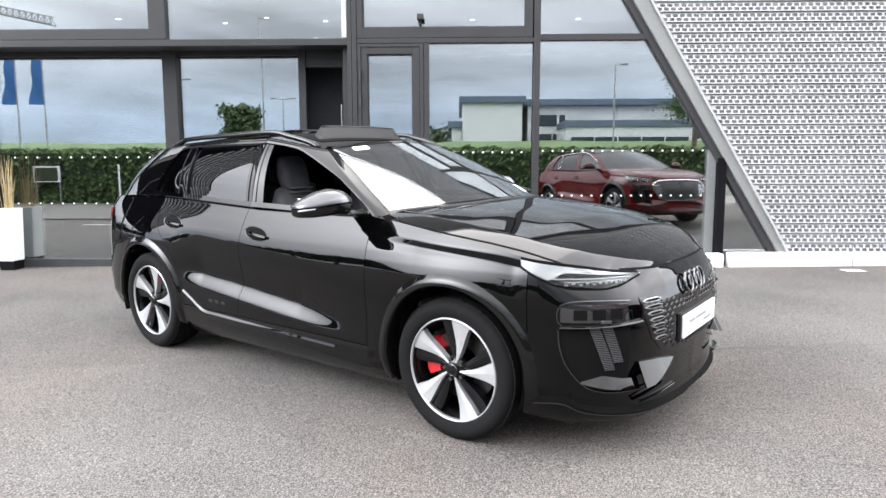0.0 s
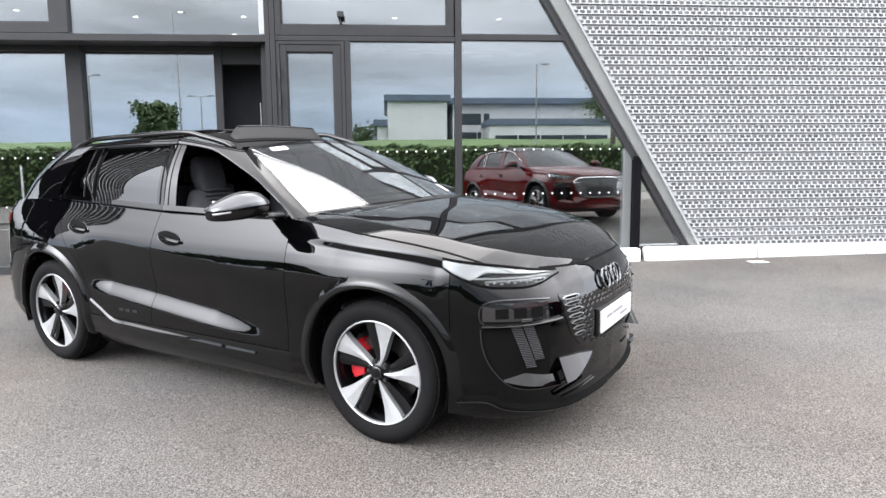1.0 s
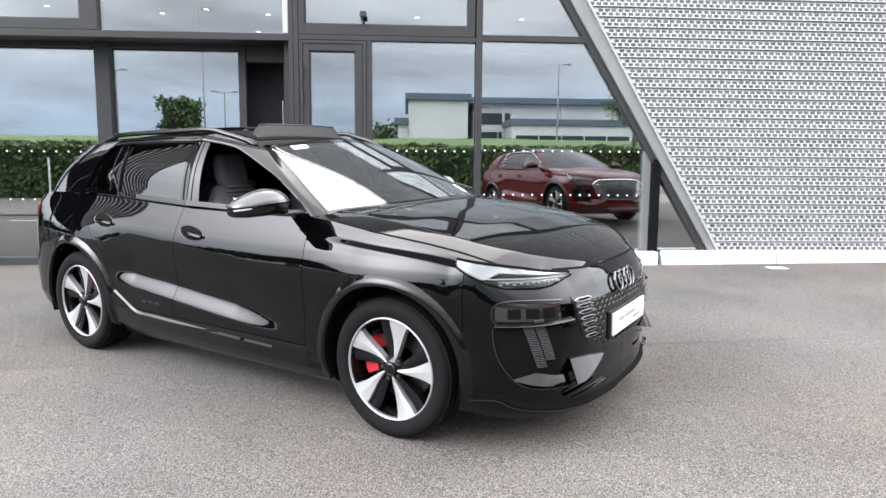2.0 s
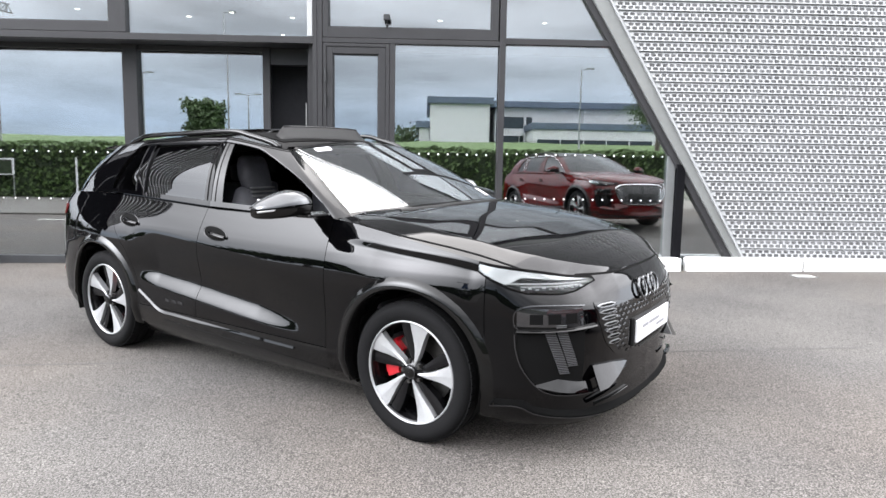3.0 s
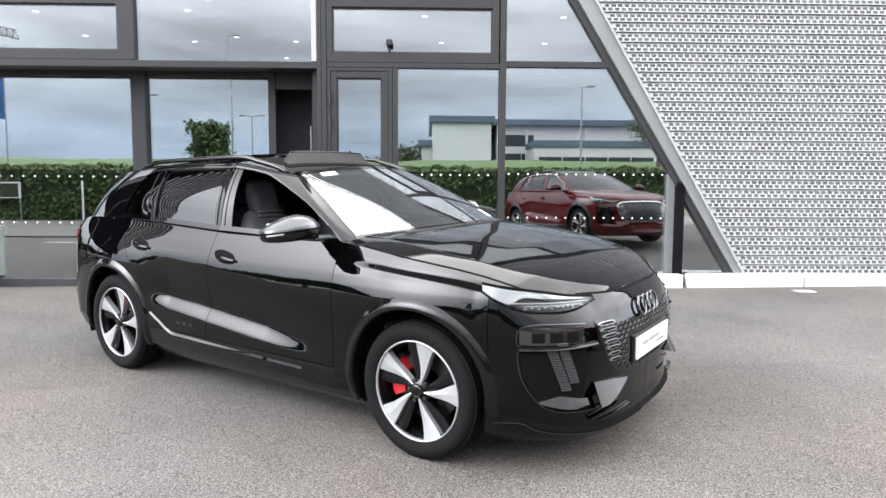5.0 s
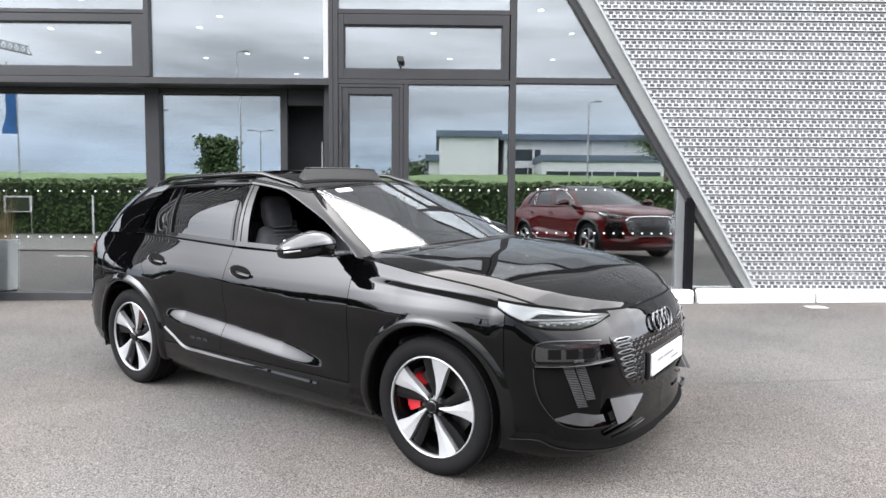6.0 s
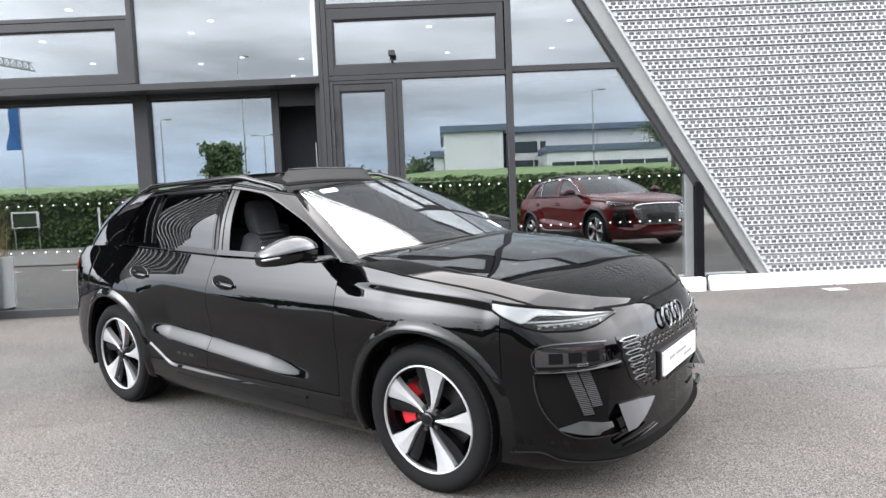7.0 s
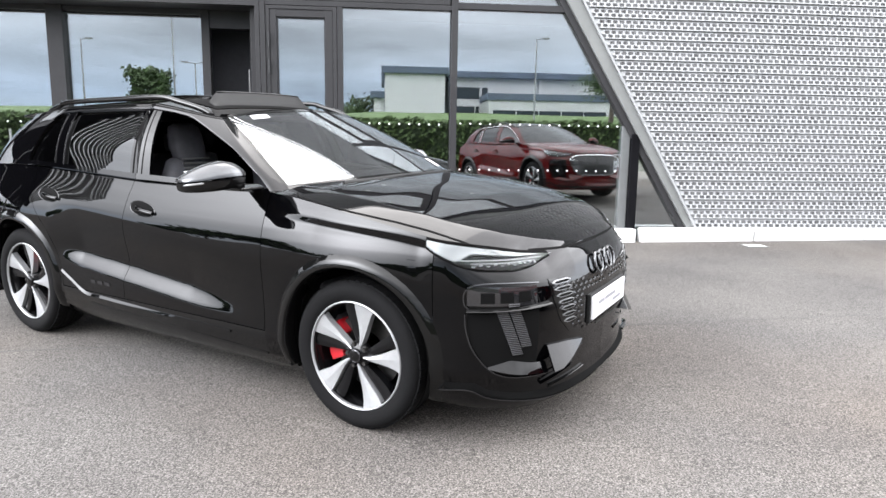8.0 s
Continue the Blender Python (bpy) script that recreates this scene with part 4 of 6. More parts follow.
    part("cap_ring", lathe([(0.027, o + 0.0180), (0.0305, o + 0.0160), (0.0325, o + 0.021)], 32), M_DARKCHROME, w, "", True)
    return w


def arch_trim(parent, c, side, lo, hi, paint):
    """The flared lip round a wheel opening."""
    n = 40

    def fn(a, b, d=0.0):
        t = radians(lo + (hi - lo) * a)
        r, out = ((0.400, -0.09), (0.401, -0.01), (0.404, 0.014), (0.410, 0.021), (0.430, 0.021), (0.448, 0.012), (0.472, -0.006))[round(b * 6)]
        x, z = c + r * math.cos(t), 0.38 + r * math.sin(t)
        y = body_point(s_at_x(x), max(0.19, z))[1]
        return np.array([x, y - out, max(z, 0.17)])
    part("arch_trim", patch("arch_trim", fn, n, 7, paint, side), None, parent, "gloss wheel arch lip")

    def liner(a, b, d=0.0):
        t = radians(-20 + 220 * a)
        y = -0.93 + 0.42 * b
        return np.array([c + 0.412 * math.cos(t), y, 0.38 + 0.412 * math.sin(t)])
    part("wheel_well", patch("wheel_well", liner, 28, 3, M_SEAM, side), None, parent)


def seat(parent, x, y, back):
    """A front seat, seen over the sill: cushion, backrest with side bolsters, head restraint."""
    def slab_(w0, w1, h, rows):
        bm = bmesh.new()
        rings = []
        for cx, cz, half, th in rows:
            ring = []
            for k in range(20):
                t = 2 * math.pi * k / 20
                u, v = math.cos(t), math.sin(t)
                ring.append(bm.verts.new((cx + th * abs(v) ** 0.6 * (1 if v > 0 else -1), half * abs(u) ** 0.55 * (1 if u > 0 else -1), cz)))
            rings.append(ring)
        for a, b in zip(rings, rings[1:]):
            for k in range(20):
                bm.faces.new((a[k], a[(k + 1) % 20], b[(k + 1) % 20], b[k]))
        bm.faces.new(rings[0][::-1])
        bm.faces.new(rings[-1])
        bmesh.ops.translate(bm, verts=bm.verts, vec=(x, y, 0))
        return bm
    part("seat_back", slab_(0, 0, 0, [(0.05, 0.55, 0.24, 0.07), (0.0, 0.75, 0.26, 0.085), (-0.06, 0.95, 0.25, 0.085), (-0.12, 1.10, 0.21, 0.07), (-0.15, 1.18, 0.16, 0.055), (-0.16, 1.20, 0.12, 0.035)]), M_SEAT, parent, "dark grey leather seat back", True)
    part("head_restraint", slab_(0, 0, 0, [(-0.135, 1.175, 0.095, 0.04), (-0.145, 1.21, 0.112, 0.055), (-0.165, 1.27, 0.118, 0.06), (-0.18, 1.35, 0.112, 0.055), (-0.19, 1.395, 0.098, 0.045), (-0.195, 1.415, 0.065, 0.02)]), M_SEAT, parent, "rounded dark head restraint", True)
    for dz in (0.0, 0.028, 0.056):
        part("seat_stripe", boxes([((x - 0.085 - dz * 0.2, y - 0.10, 1.135 + dz), (x - 0.060 - dz * 0.2, y + 0.10, 1.145 + dz))], 0.003), M_STITCH, parent)
    part("seat_cushion", boxes([((x - 0.05, y - 0.26, 0.5), (x + 0.45, y + 0.26, 0.64))], 0.04), M_SEAT, parent, "", True)


def build_car(name, m, label, paint, trim, open_window, own):
    """An estate-height electric car. own: the parked black one with its plate and dark trim; else the red one with a bright grille frame."""
    car = thing(name, m, label, "car")
    body = car
    sx = s_at_x
    gap = 0.004
    S_F, S_D = sx(1.835), sx(0.870)
    s_b = lambda z: sx(lerp(z, [(0.3, -0.275), (0.55, -0.268), (0.8, -0.252), (1.0, -0.230), (1.12, -0.215)]))
    s_r = lambda z: sx(lerp(z, [(0.3, -0.90), (0.55, -0.915), (0.75, -1.02), (0.9, -1.17), (1.0, -1.235), (1.15, -1.26)]))
    low = lambda s: 0.40
    # an inner skin keeps the gaps dark
    for side in (1, -1):
        panel("inner_skin", 0.0, S_END, 0.20, lambda s: top_z(s) - 0.01, 120, 16, M_SEAM, body, side, arch=0.43, proud=-0.016)
        panel("front_bumper", 0.0, S_F - gap / 2, 0.175, top_z, 84, 40, paint, body, side, arch=0.42)
        panel("front_wing", S_F + gap / 2, S_D - gap / 2, 0.22, top_z, 70, 120, paint, body, side, arch=0.42)
        panel("front_door", S_D + gap / 2, lambda z: s_b(z) - gap / 2, low, top_z, 60, 40, paint, body, side)
        panel("rear_door", lambda z: s_b(z) + gap / 2, lambda z: s_r(z) - gap / 2, low, top_z, 50, 40, paint, body, side, arch=0.43)
        panel("rear_quarter", lambda z: s_r(z) + gap / 2, S_END, 0.20, top_z, 96, 56, paint, body, side, arch=0.42)
        panel("sill", sx(1.06), sx(-1.06), 0.175, 0.394, 70, 12, trim, body, side, arch=0.42)
        strip("sill_trim", [(sx(0.62), 0.352), (sx(0.2), 0.360), (sx(-0.45), 0.378), (sx(-0.66), 0.386), (sx(-0.80), 0.45), (sx(-0.90), 0.50)], 0.014, paint if own else M_GREY_TRIM, body, side, 0.003, 0.012, 0.008)
        strip("sill_edge", [(sx(0.86), 0.268), (sx(0.2), 0.288), (sx(-0.45), 0.312), (sx(-0.64), 0.322)], 0.010, M_GLOSS, body, side, 0.002, 0.01, 0.004)
        arch_trim(body, FRONT_AXLE, side, -24, 200, trim)
        arch_trim(body, REAR_AXLE, side, -18, 204, trim)
        # cabin: side windows and pillars
        cab = lambda u0, u1, v0, v1, pr=0.0: (lambda a, b, d=0.0: cabin_point(u0 + (u1 - u0) * a, v0 + (v1 - v0) * b, pr + d))
        v_top = lambda u: lerp(u, [(3.05, 0.10), (3.15, 0.50), (3.24, 0.69), (3.4, 0.79), (3.7, 0.855), (4.1, 0.885), (4.5, 0.903), (6.3, 0.905), (6.5, 0.895), (6.6, 0.86), (6.742, 0.767), (7.107, 0.465), (7.352, 0.122)])
        for nm, u0, u1, mat, lb in (("side_window", 6.05, 7.33, M_CLEAR if own else M_TINT, "side window"), ("side_window", 4.10, 5.0, M_TINT, "dark tinted rear side window"),
                                    ("quarter_window", 3.06, 3.93, M_TINT, "dark tinted quarter window")):
            if nm == "side_window" and u0 > 6 and open_window and side == 1:
                continue
            part(nm, patch(nm, lambda a, b, d=0.0, u0=u0, u1=u1: (lambda u: cabin_point(u, 0.045 + (v_top(u) - 0.035) * b, -0.012))(u0 + (u1 - u0) * a), 48, 10, mat, side), None, body, lb)
        for nm, u0, u1, v0, v1 in (("pillar", 5.0, 6.05, 0.0, 1.0), ("pillar", 3.93, 4.10, 0.0, 1.0), ("pillar", 1.0, 3.06, 0.0, 1.0), ("pillar", 7.33, 8.06, 0.0, 1.0)):
            part(nm, patch(nm, cab(u0, u1, v0, v1), max(6, int((u1 - u0) * 10)), 14, paint, side, 0.02), None, body)
        part("window_frame", patch("window_frame", lambda a, b, d=0.0: (lambda u: cabin_point(u, v_top(u) + (1.0 - v_top(u)) * b, 0.003 + d))(3.06 + 4.27 * a), 110, 10, paint, side, 0.02), None, body)
        part("belt_trim", patch("belt_trim", cab(2.2, 7.15, -0.02, 0.045, 0.008), 60, 4, paint, side, 0.016), None, body)
        part("window_trim", patch("window_trim", lambda a, b, d=0.0: (lambda u: cabin_point(u, v_top(u) + 0.004 + 0.028 * b, 0.010 + d))(3.34 + 3.98 * a), 110, 3, M_DARKCHROME if own else M_CHROME, side, 0.01), None, body)
        part("pillar_gap", patch("pillar_gap", cab(5.06, 5.10, 0.04, 0.90, 0.0015), 3, 10, M_SEAM, side), None, body)
        part("pillar_gap", patch("pillar_gap", cab(5.87, 5.90, 0.04, 0.90, 0.0015), 3, 10, M_SEAM, side), None, body)
        for u in (3.93, 4.095):
            part("divider_trim", patch("divider_trim", cab(u - 0.006, u + 0.006, 0.045, 0.87, 0.004), 3, 10, M_DARKCHROME if own else M_CHROME, side, 0.006), None, body)
        for lift in (0.955, 0.985):
            part("roof_gap", patch("roof_gap", cab(2.2, 8.0, lift, lift + 0.014, 0.0045), 110, 2, M_SEAM, side), None, body)
        # mirror
        folded = own and side < 0
        # (distance out, half length, edge height, dome height, base depth, middle)
        MIRROR = ((-0.955, 0.030, 1.165, 0.014, 0.030, 0.760), (-0.972, 0.066, 1.168, 0.040, 0.046, 0.756), (-1.005, 0.088, 1.170, 0.060, 0.056, 0.748), (-1.06, 0.098, 1.168, 0.070, 0.060, 0.732),
                  (-1.12, 0.094, 1.162, 0.060, 0.058, 0.712), (-1.175, 0.080, 1.154, 0.040, 0.052, 0.692), (-1.212, 0.058, 1.148, 0.020, 0.044, 0.676), (-1.226, 0.034, 1.145, 0.008, 0.034, 0.668))

        def shell(lift):
            """Half of the mirror's case: the dome over the split line, or the base under it."""
            bm, rows = bmesh.new(), []
            for yy, half, edge, dome, base, mid in MIRROR:
                if folded:
                    mid, yy, half = mid - 0.12 + 0.75 * (yy + 0.97), -0.90 + 0.35 * (yy + 0.97), half * 0.6
                ring = []
                for j in range(17):
                    t = math.pi * j / 16
                    c, q = math.cos(t), math.sin(t)
                    if lift > 0:
                        ring.append(bm.verts.new((mid + half * c, side * yy, edge + 0.004 + dome * q ** 0.9)))
                    else:
                        ring.append(bm.verts.new((mid + half * 0.96 * (abs(c) ** 0.6 * (1 if c > 0 else -1)), side * (yy + 0.004), edge - 0.004 - base * q ** 0.55)))
                rows.append(ring)
            for a, b in zip(rows, rows[1:]):
                for j in range(16):
                    bm.faces.new((a[j], a[j + 1], b[j + 1], b[j]))
                bm.faces.new((a[16], a[0], b[0], b[16]))
            bm.faces.new(rows[0])
            bm.faces.new(rows[-1])
            me = bm_mesh("shell", bm, (M_CAP if own else paint) if lift > 0 else M_GLOSS, True)
            me.set_sharp_from_angle(angle=radians(40))
            return me
        mirror = part("door_mirror", shell(1), None, body, "glossy door mirror with a grey cap and a light strip")
        part("mirror_base", shell(-1), None, mirror, "black lower mirror case")
        if not folded:
            part("mirror_arm", prism([(0.68, 1.096), (0.84, 1.098), (0.845, 1.112), (0.80, 1.126), (0.69, 1.122)], "y", side * -0.872, side * -1.02, 0.008), M_GLOSS, mirror)
            part("indicator", tube([(mid + half * 0.975 * math.cos(0.55), side * (yy - 0.002), edge - 0.010) for yy, half, edge, dome, base, mid in MIRROR[2:]], 0.0055, 8), M_REFLECTOR, mirror, "clear indicator strip", True)
            part("mirror_glass", boxes([((0.625, side * -1.02, 1.125), (0.632, side * -1.17, 1.195))], 0.003), M_CHROME, mirror)
        # flush handles; each scoop's shade is a black disc lying on the door
        for hx, hz in ((-0.078, 0.942), (-1.025, 0.968)):
            def scoop(a, b, d=0.0, hx=hx, hz=hz):
                t, r = 2 * math.pi * a, b
                return body_point(sx(hx + 0.108 * r * math.cos(t)), hz + 0.037 * r * math.sin(t) - 0.012 * r * math.cos(t), 0.0015 - 0.0005 * r)
            part("scoop_shade", patch("scoop_shade", scoop, 29, 5, M_SEAM, side), None, body)
            part("scoop_rim", patch("scoop_rim", lambda a, b, d=0.0, hx=hx, hz=hz: (lambda t, r: body_point(sx(hx + 0.110 * r * math.cos(t)), hz + 0.0385 * r * math.sin(t) - 0.012 * r * math.cos(t), 0.001 + 0.002 * math.sin(math.pi * b)))(2 * math.pi * a, 0.97 + 0.10 * b), 37, 4, paint, side), None, body)
            part("door_handle", patch("door_handle", lambda a, b, d=0.0, hx=hx, hz=hz: body_point(sx(hx - 0.05 + 0.16 * a), hz + 0.004 - 0.020 * a + (0.026 - 0.006 * a) * (b - 0.5), 0.003 + 0.020 * math.sin(math.pi * min(1, max(0, 0.08 + 0.86 * a))) ** 0.5 + 0.008 * math.sin(math.pi * b) + d), 16, 7, paint, side, 0.012), None, body, "slim flush door handle")
        # slim upper lamp
        lamp_top = lambda s: lerp(s, [(0.50, 0.858), (0.7, 0.876), (0.9, 0.904), (1.05, 0.925), (1.19, 0.944)])
        lamp_bot = lambda s: lerp(s, [(0.50, 0.852), (0.58, 0.836), (0.68, 0.818), (0.78, 0.811), (0.95, 0.817), (1.04, 0.838), (1.12, 0.872), (1.19, 0.908)])
        lampfn = lambda pr, g=0.0: (lambda a, b, d=0.0: (lambda s: body_point(s, lamp_bot(s) + g + (lamp_top(s) - lamp_bot(s) - 2 * g) * b, pr + d))(0.51 + 0.675 * a))
        REFL = [(0.54, 0.857), (0.70, 0.861), (0.90, 0.876), (0.985, 0.884), (1.02, 0.862), (1.05, 0.852), (1.12, 0.880), (1.185, 0.913)]
        lamp = part("headlight", patch("headlight", lampfn(0.003, -0.006), 30, 6, M_SEAM, side, 0.01), None, body, "slim clear headlight with a bright daytime strip")
        part("reflector", patch("reflector", lambda a, b, d=0.0: (lambda s: body_point(s, lerp(s, REFL) + (lamp_top(s) - 0.006 - lerp(s, REFL)) * b, 0.006 + d))(0.54 + 0.64 * a), 26, 4, M_REFLECTOR, side), None, lamp)
        for k in range(11):
            s_ = 0.62 + 0.034 * k
            part("led", patch("led", lambda a, b, d=0.0, s_=s_: body_point(s_ + 0.017 * a, 0.829 + 0.007 * b + (0.004 if k % 2 else 0), 0.008 + d), 2, 2, M_DARKCHROME, side, 0.004), None, lamp)
        part("light_strip", patch("light_strip", lambda a, b, d=0.0: body_point(0.57 + 0.46 * a, 0.846 + 0.0035 * b + 0.010 * a, 0.009 + d), 20, 2, M_REFLECTOR, side, 0.003), None, lamp, "white light strip")
        part("light_strip", patch("light_strip", lambda a, b, d=0.0: body_point(0.62 + 0.36 * a, 0.838 + 0.0035 * b + 0.004 * a, 0.009 + d), 20, 2, M_REFLECTOR, side, 0.003), None, lamp, "white light strip")
        part("lens", patch("lens", lampfn(0.014, 0.004), 30, 6, M_LENS, side), None, lamp)
        # lower lamp in its dark slot, and the tall air inlet under it
        slot = part("lower_lamp", patch("lower_lamp", lambda a, b, d=0.0: body_point(0.668 + 0.325 * a, 0.664 + 0.006 * a + 0.080 * b, 0.004 + d), 20, 6, M_SMOKE, side, 0.01), None, body, "smoked lower headlight unit")
        part("slot_lip", patch("slot_lip", lambda a, b, d=0.0: body_point(0.60 + 0.395 * a, 0.640 + 0.018 * b + 0.010 * (1 - a) ** 2, 0.006 + 0.022 * math.sin(math.pi * b) + d), 20, 5, M_GLOSS, side, 0.008), None, slot)
        for k in range(3):
            part("lamp_module", patch("lamp_module", lambda a, b, d=0.0, k=k: body_point(0.705 + 0.085 * k + 0.06 * a, 0.680 + 0.045 * b, 0.006 + d), 3, 3, M_SEAM, side, 0.004), None, slot)
        inlet_lo = lambda s: lerp(s, [(0.60, 0.352), (0.84, 0.372), (0.92, 0.410), (0.975, 0.50), (0.995, 0.60)])
        inlet = part("air_inlet", patch("air_inlet", lambda a, b, d=0.0: (lambda s: body_point(s, inlet_lo(s) + (0.638 - inlet_lo(s)) * b, 0.003 + d))(0.66 + 0.332 * a), 24, 10, M_SEAM, side, 0.006), None, body, "tall black air inlet with fine ribs")
        for s0_, s1_, lo_, hi_ in ((0.31, 0.605, [(0.31, 0.427), (0.43, 0.394), (0.545, 0.360), (0.605, 0.358)], [(0.31, 0.431), (0.45, 0.455), (0.605, 0.467)]),
                                   (0.609, 0.90, [(0.60, 0.345), (0.758, 0.366), (0.90, 0.392)], [(0.60, 0.392), (0.70, 0.404), (0.80, 0.426), (0.90, 0.400)])):
            part("inlet_blade", patch("inlet_blade", lambda a, b, d=0.0, s0_=s0_, s1_=s1_, lo_=lo_, hi_=hi_: (lambda s: body_point(s, lerp(s, lo_) + (lerp(s, hi_) - lerp(s, lo_)) * b, 0.008 + 0.56 * (lerp(s, hi_) - lerp(s, lo_)) * (1 - b) + d))(s0_ + (s1_ - s0_) * a), 20, 4, paint, side, 0.01), None, inlet, "gloss black blade under the inlet")
        for foot, head, z_low in ((0.765, 0.846, 0.448), (0.724, 0.788, 0.482)):
            for k in range(24):
                zz = z_low + k * 0.0082
                ss = lerp(zz, [(z_low, foot), (0.65, head)])
                part("rib", patch("rib", lambda a, b, d=0.0, ss=ss, zz=zz: body_point(ss - 0.024 + 0.048 * a, zz + 0.0042 * b, 0.007 + 0.004 * b + d), 2, 2, M_GREY_TRIM, side, 0.006), None, inlet)
        # thin dark-chrome strips stand in for glints along slot, inlet and splitter edges
        for line in ([(0.655, 0.755), (0.80, 0.764), (0.94, 0.762), (1.0, 0.735), (1.005, 0.68), (0.985, 0.657)],
                     [(1.002, 0.635), (0.995, 0.56), (0.965, 0.475), (0.90, 0.393), (0.82, 0.352), (0.70, 0.338), (0.55, 0.336), (0.44, 0.362), (0.30, 0.404)]):
            strip("inlet_glint", line, 0.005, M_DARKCHROME, inlet, side, 0.011, 0.012)
        strip("splitter_glint", [(1.12, 0.282), (0.985, 0.292), (0.90, 0.256), (0.80, 0.238), (0.557, 0.219), (0.36, 0.213), (0.10, 0.206)], 0.005, M_DARKCHROME, body, side, 0.020, 0.010)
        # splitter lip under the bumper
        lip = patch("splitter", lambda a, b, d=0.0: (lambda s: body_point(s, lerp(s, [(0, 0.196), (0.36, 0.206), (0.557, 0.212), (0.80, 0.232), (0.90, 0.250), (0.96, 0.283), (1.10, 0.280)]) + (0.0, 0.004, 0.014, 0.020, 0.040)[round(b * 4)], ((-0.02, 0.014, 0.017, 0.014, 0.0)[round(b * 4)]) * lerp(s, [(0.80, 1.0), (0.95, 0.25), (1.1, 0.1)]) + d))(1.10 * a), 40, 5, M_SEAM, side, 0.0)
        part("splitter", lip, None, body, "gloss black front splitter")
        part("splitter_fin", patch("splitter_fin", lambda a, b, d=0.0: body_point(0.33 + 0.27 * a, 0.300 - 0.026 * a + 0.014 * b, 0.030 + 0.012 * math.sin(math.pi * b) + d), 14, 4, M_GLOSS, side, 0.012), None, body)
        # tail lamp
        part("tail_lamp", patch("tail_lamp", lambda a, b, d=0.0: body_point(sx(-2.06) + (S_END - sx(-2.06)) * 0.45 * a, 0.955 + 0.075 * b, 0.006 + d), 20, 4, M_TAIL, side, 0.01), None, body, "red tail lamp")
        part("reflector_strip", patch("reflector_strip", lambda a, b, d=0.0: body_point(sx(-2.15) + 0.22 * a, 0.50 + 0.02 * b, 0.004 + d), 8, 2, M_TAIL, side, 0.006), None, body)
        # roof rail
        rail = bmesh.new()
        pts = [cabin_point(u, 1.0) + np.array([0, 0.012, lift]) for u, lift in ((2.55, 0.004), (2.9, 0.022), (3.6, 0.032), (4.5, 0.034), (5.5, 0.034), (6.3, 0.032), (6.65, 0.022), (6.85, 0.002))]
        sm = [p * np.array([1, side, 1]) for p in spline(pts, 5)]
        part("roof_rail", tube(sm, 0.017, 10), M_GLOSS, body, "raised gloss black roof rail", True)

    # nose: grille field, its outer frame, cells, bright side slats
    g_top = (lambda s: lerp(s, [(0, 0.700), (0.25, 0.722), (0.40, 0.744), (0.59, 0.757)])) if own else (lambda s: lerp(s, [(0, 0.848), (0.40, 0.838), (0.50, 0.815), (0.59, 0.765)]))
    g_bot = lambda s: lerp(s, [(0, 0.455), (0.34, 0.462), (0.44, 0.495), (0.52, 0.565), (0.57, 0.68), (0.59, 0.745)])
    for side in (1, -1):
        part("grille_field", patch("grille_field", lambda a, b, d=0.0: (lambda s: body_point(s, g_bot(s) + (g_top(s) - g_bot(s)) * b, 0.003 + d))(0.585 * a), 34, 20, M_GLOSS if own else M_MATT, side, 0.006), None, body, "closed gloss black grille field")
        bm = bmesh.new()
        k = 0
        zz = 0.475
        while zz < 0.80:
            off = 0.026 if k % 2 else 0.0
            s_ = 0.026 + off
            while s_ < 0.50:
                if g_bot(s_ + 0.03) + 0.006 < zz and zz + 0.02 < g_top(s_ + 0.03) and not (s_ < 0.30 and 0.475 < zz < 0.64):
                    q = [body_point(s_ + u, zz + v, pr) * np.array([1, side, 1]) for u, v, pr in ((0.002, 0.009, 0.004), (0.010, 0.002, 0.007), (0.032, 0.002, 0.007), (0.040, 0.009, 0.004), (0.032, 0.015, 0.006), (0.010, 0.015, 0.006))]
                    c = bm.verts.new(sum(q) / 6 + np.array([0.0012, 0, 0]))
                    vv = [bm.verts.new(p) for p in q]
                    for i in range(6):
                        bm.faces.new((vv[i], vv[(i + 1) % 6], c))
                s_ += 0.052
            zz += 0.0235
            k += 1
        part("grille_lattice", bm, M_GLOSS if own else M_GREY_TRIM, body, "staggered dark grille cells")
        for k in range(7):
            zz = 0.738 - 0.0305 * k
            sl, sw = lerp(zz, [(0.55, 0.442), (0.65, 0.474), (0.74, 0.500)]), lerp(zz, [(0.55, 0.095), (0.74, 0.14)])
            hexa = lambda w_, h_, pr: (lambda a, b, d=0.0: body_point(sl + w_ * (a - 0.5), zz + h_ * (b - 0.5) * min(1.0, 0.2 + 4.0 * min(a, 1 - a)), pr + d))
            slat = part("grille_slat", patch("grille_slat", hexa(sw, 0.0165, 0.008), 11, 3, M_SLAT if own else M_CHROME, side, 0.006), None, body, "satin silver grille slat")
            part("slat_core", patch("slat_core", hexa(sw * 0.82, 0.0098, 0.0105), 11, 3, M_SEAM if own else M_GREY_TRIM, side, 0.003), None, slat)
        if not own:
            for line in ([(0.0, 0.848), (0.3, 0.842), (0.48, 0.825), (0.585, 0.765)], [(0.585, 0.765), (0.56, 0.66), (0.50, 0.55), (0.43, 0.485)], [(0.43, 0.485), (0.3, 0.458), (0.0, 0.452)]):
                strip("grille_frame", line, 0.012, M_CHROME, body, side, 0.014, 0.014)
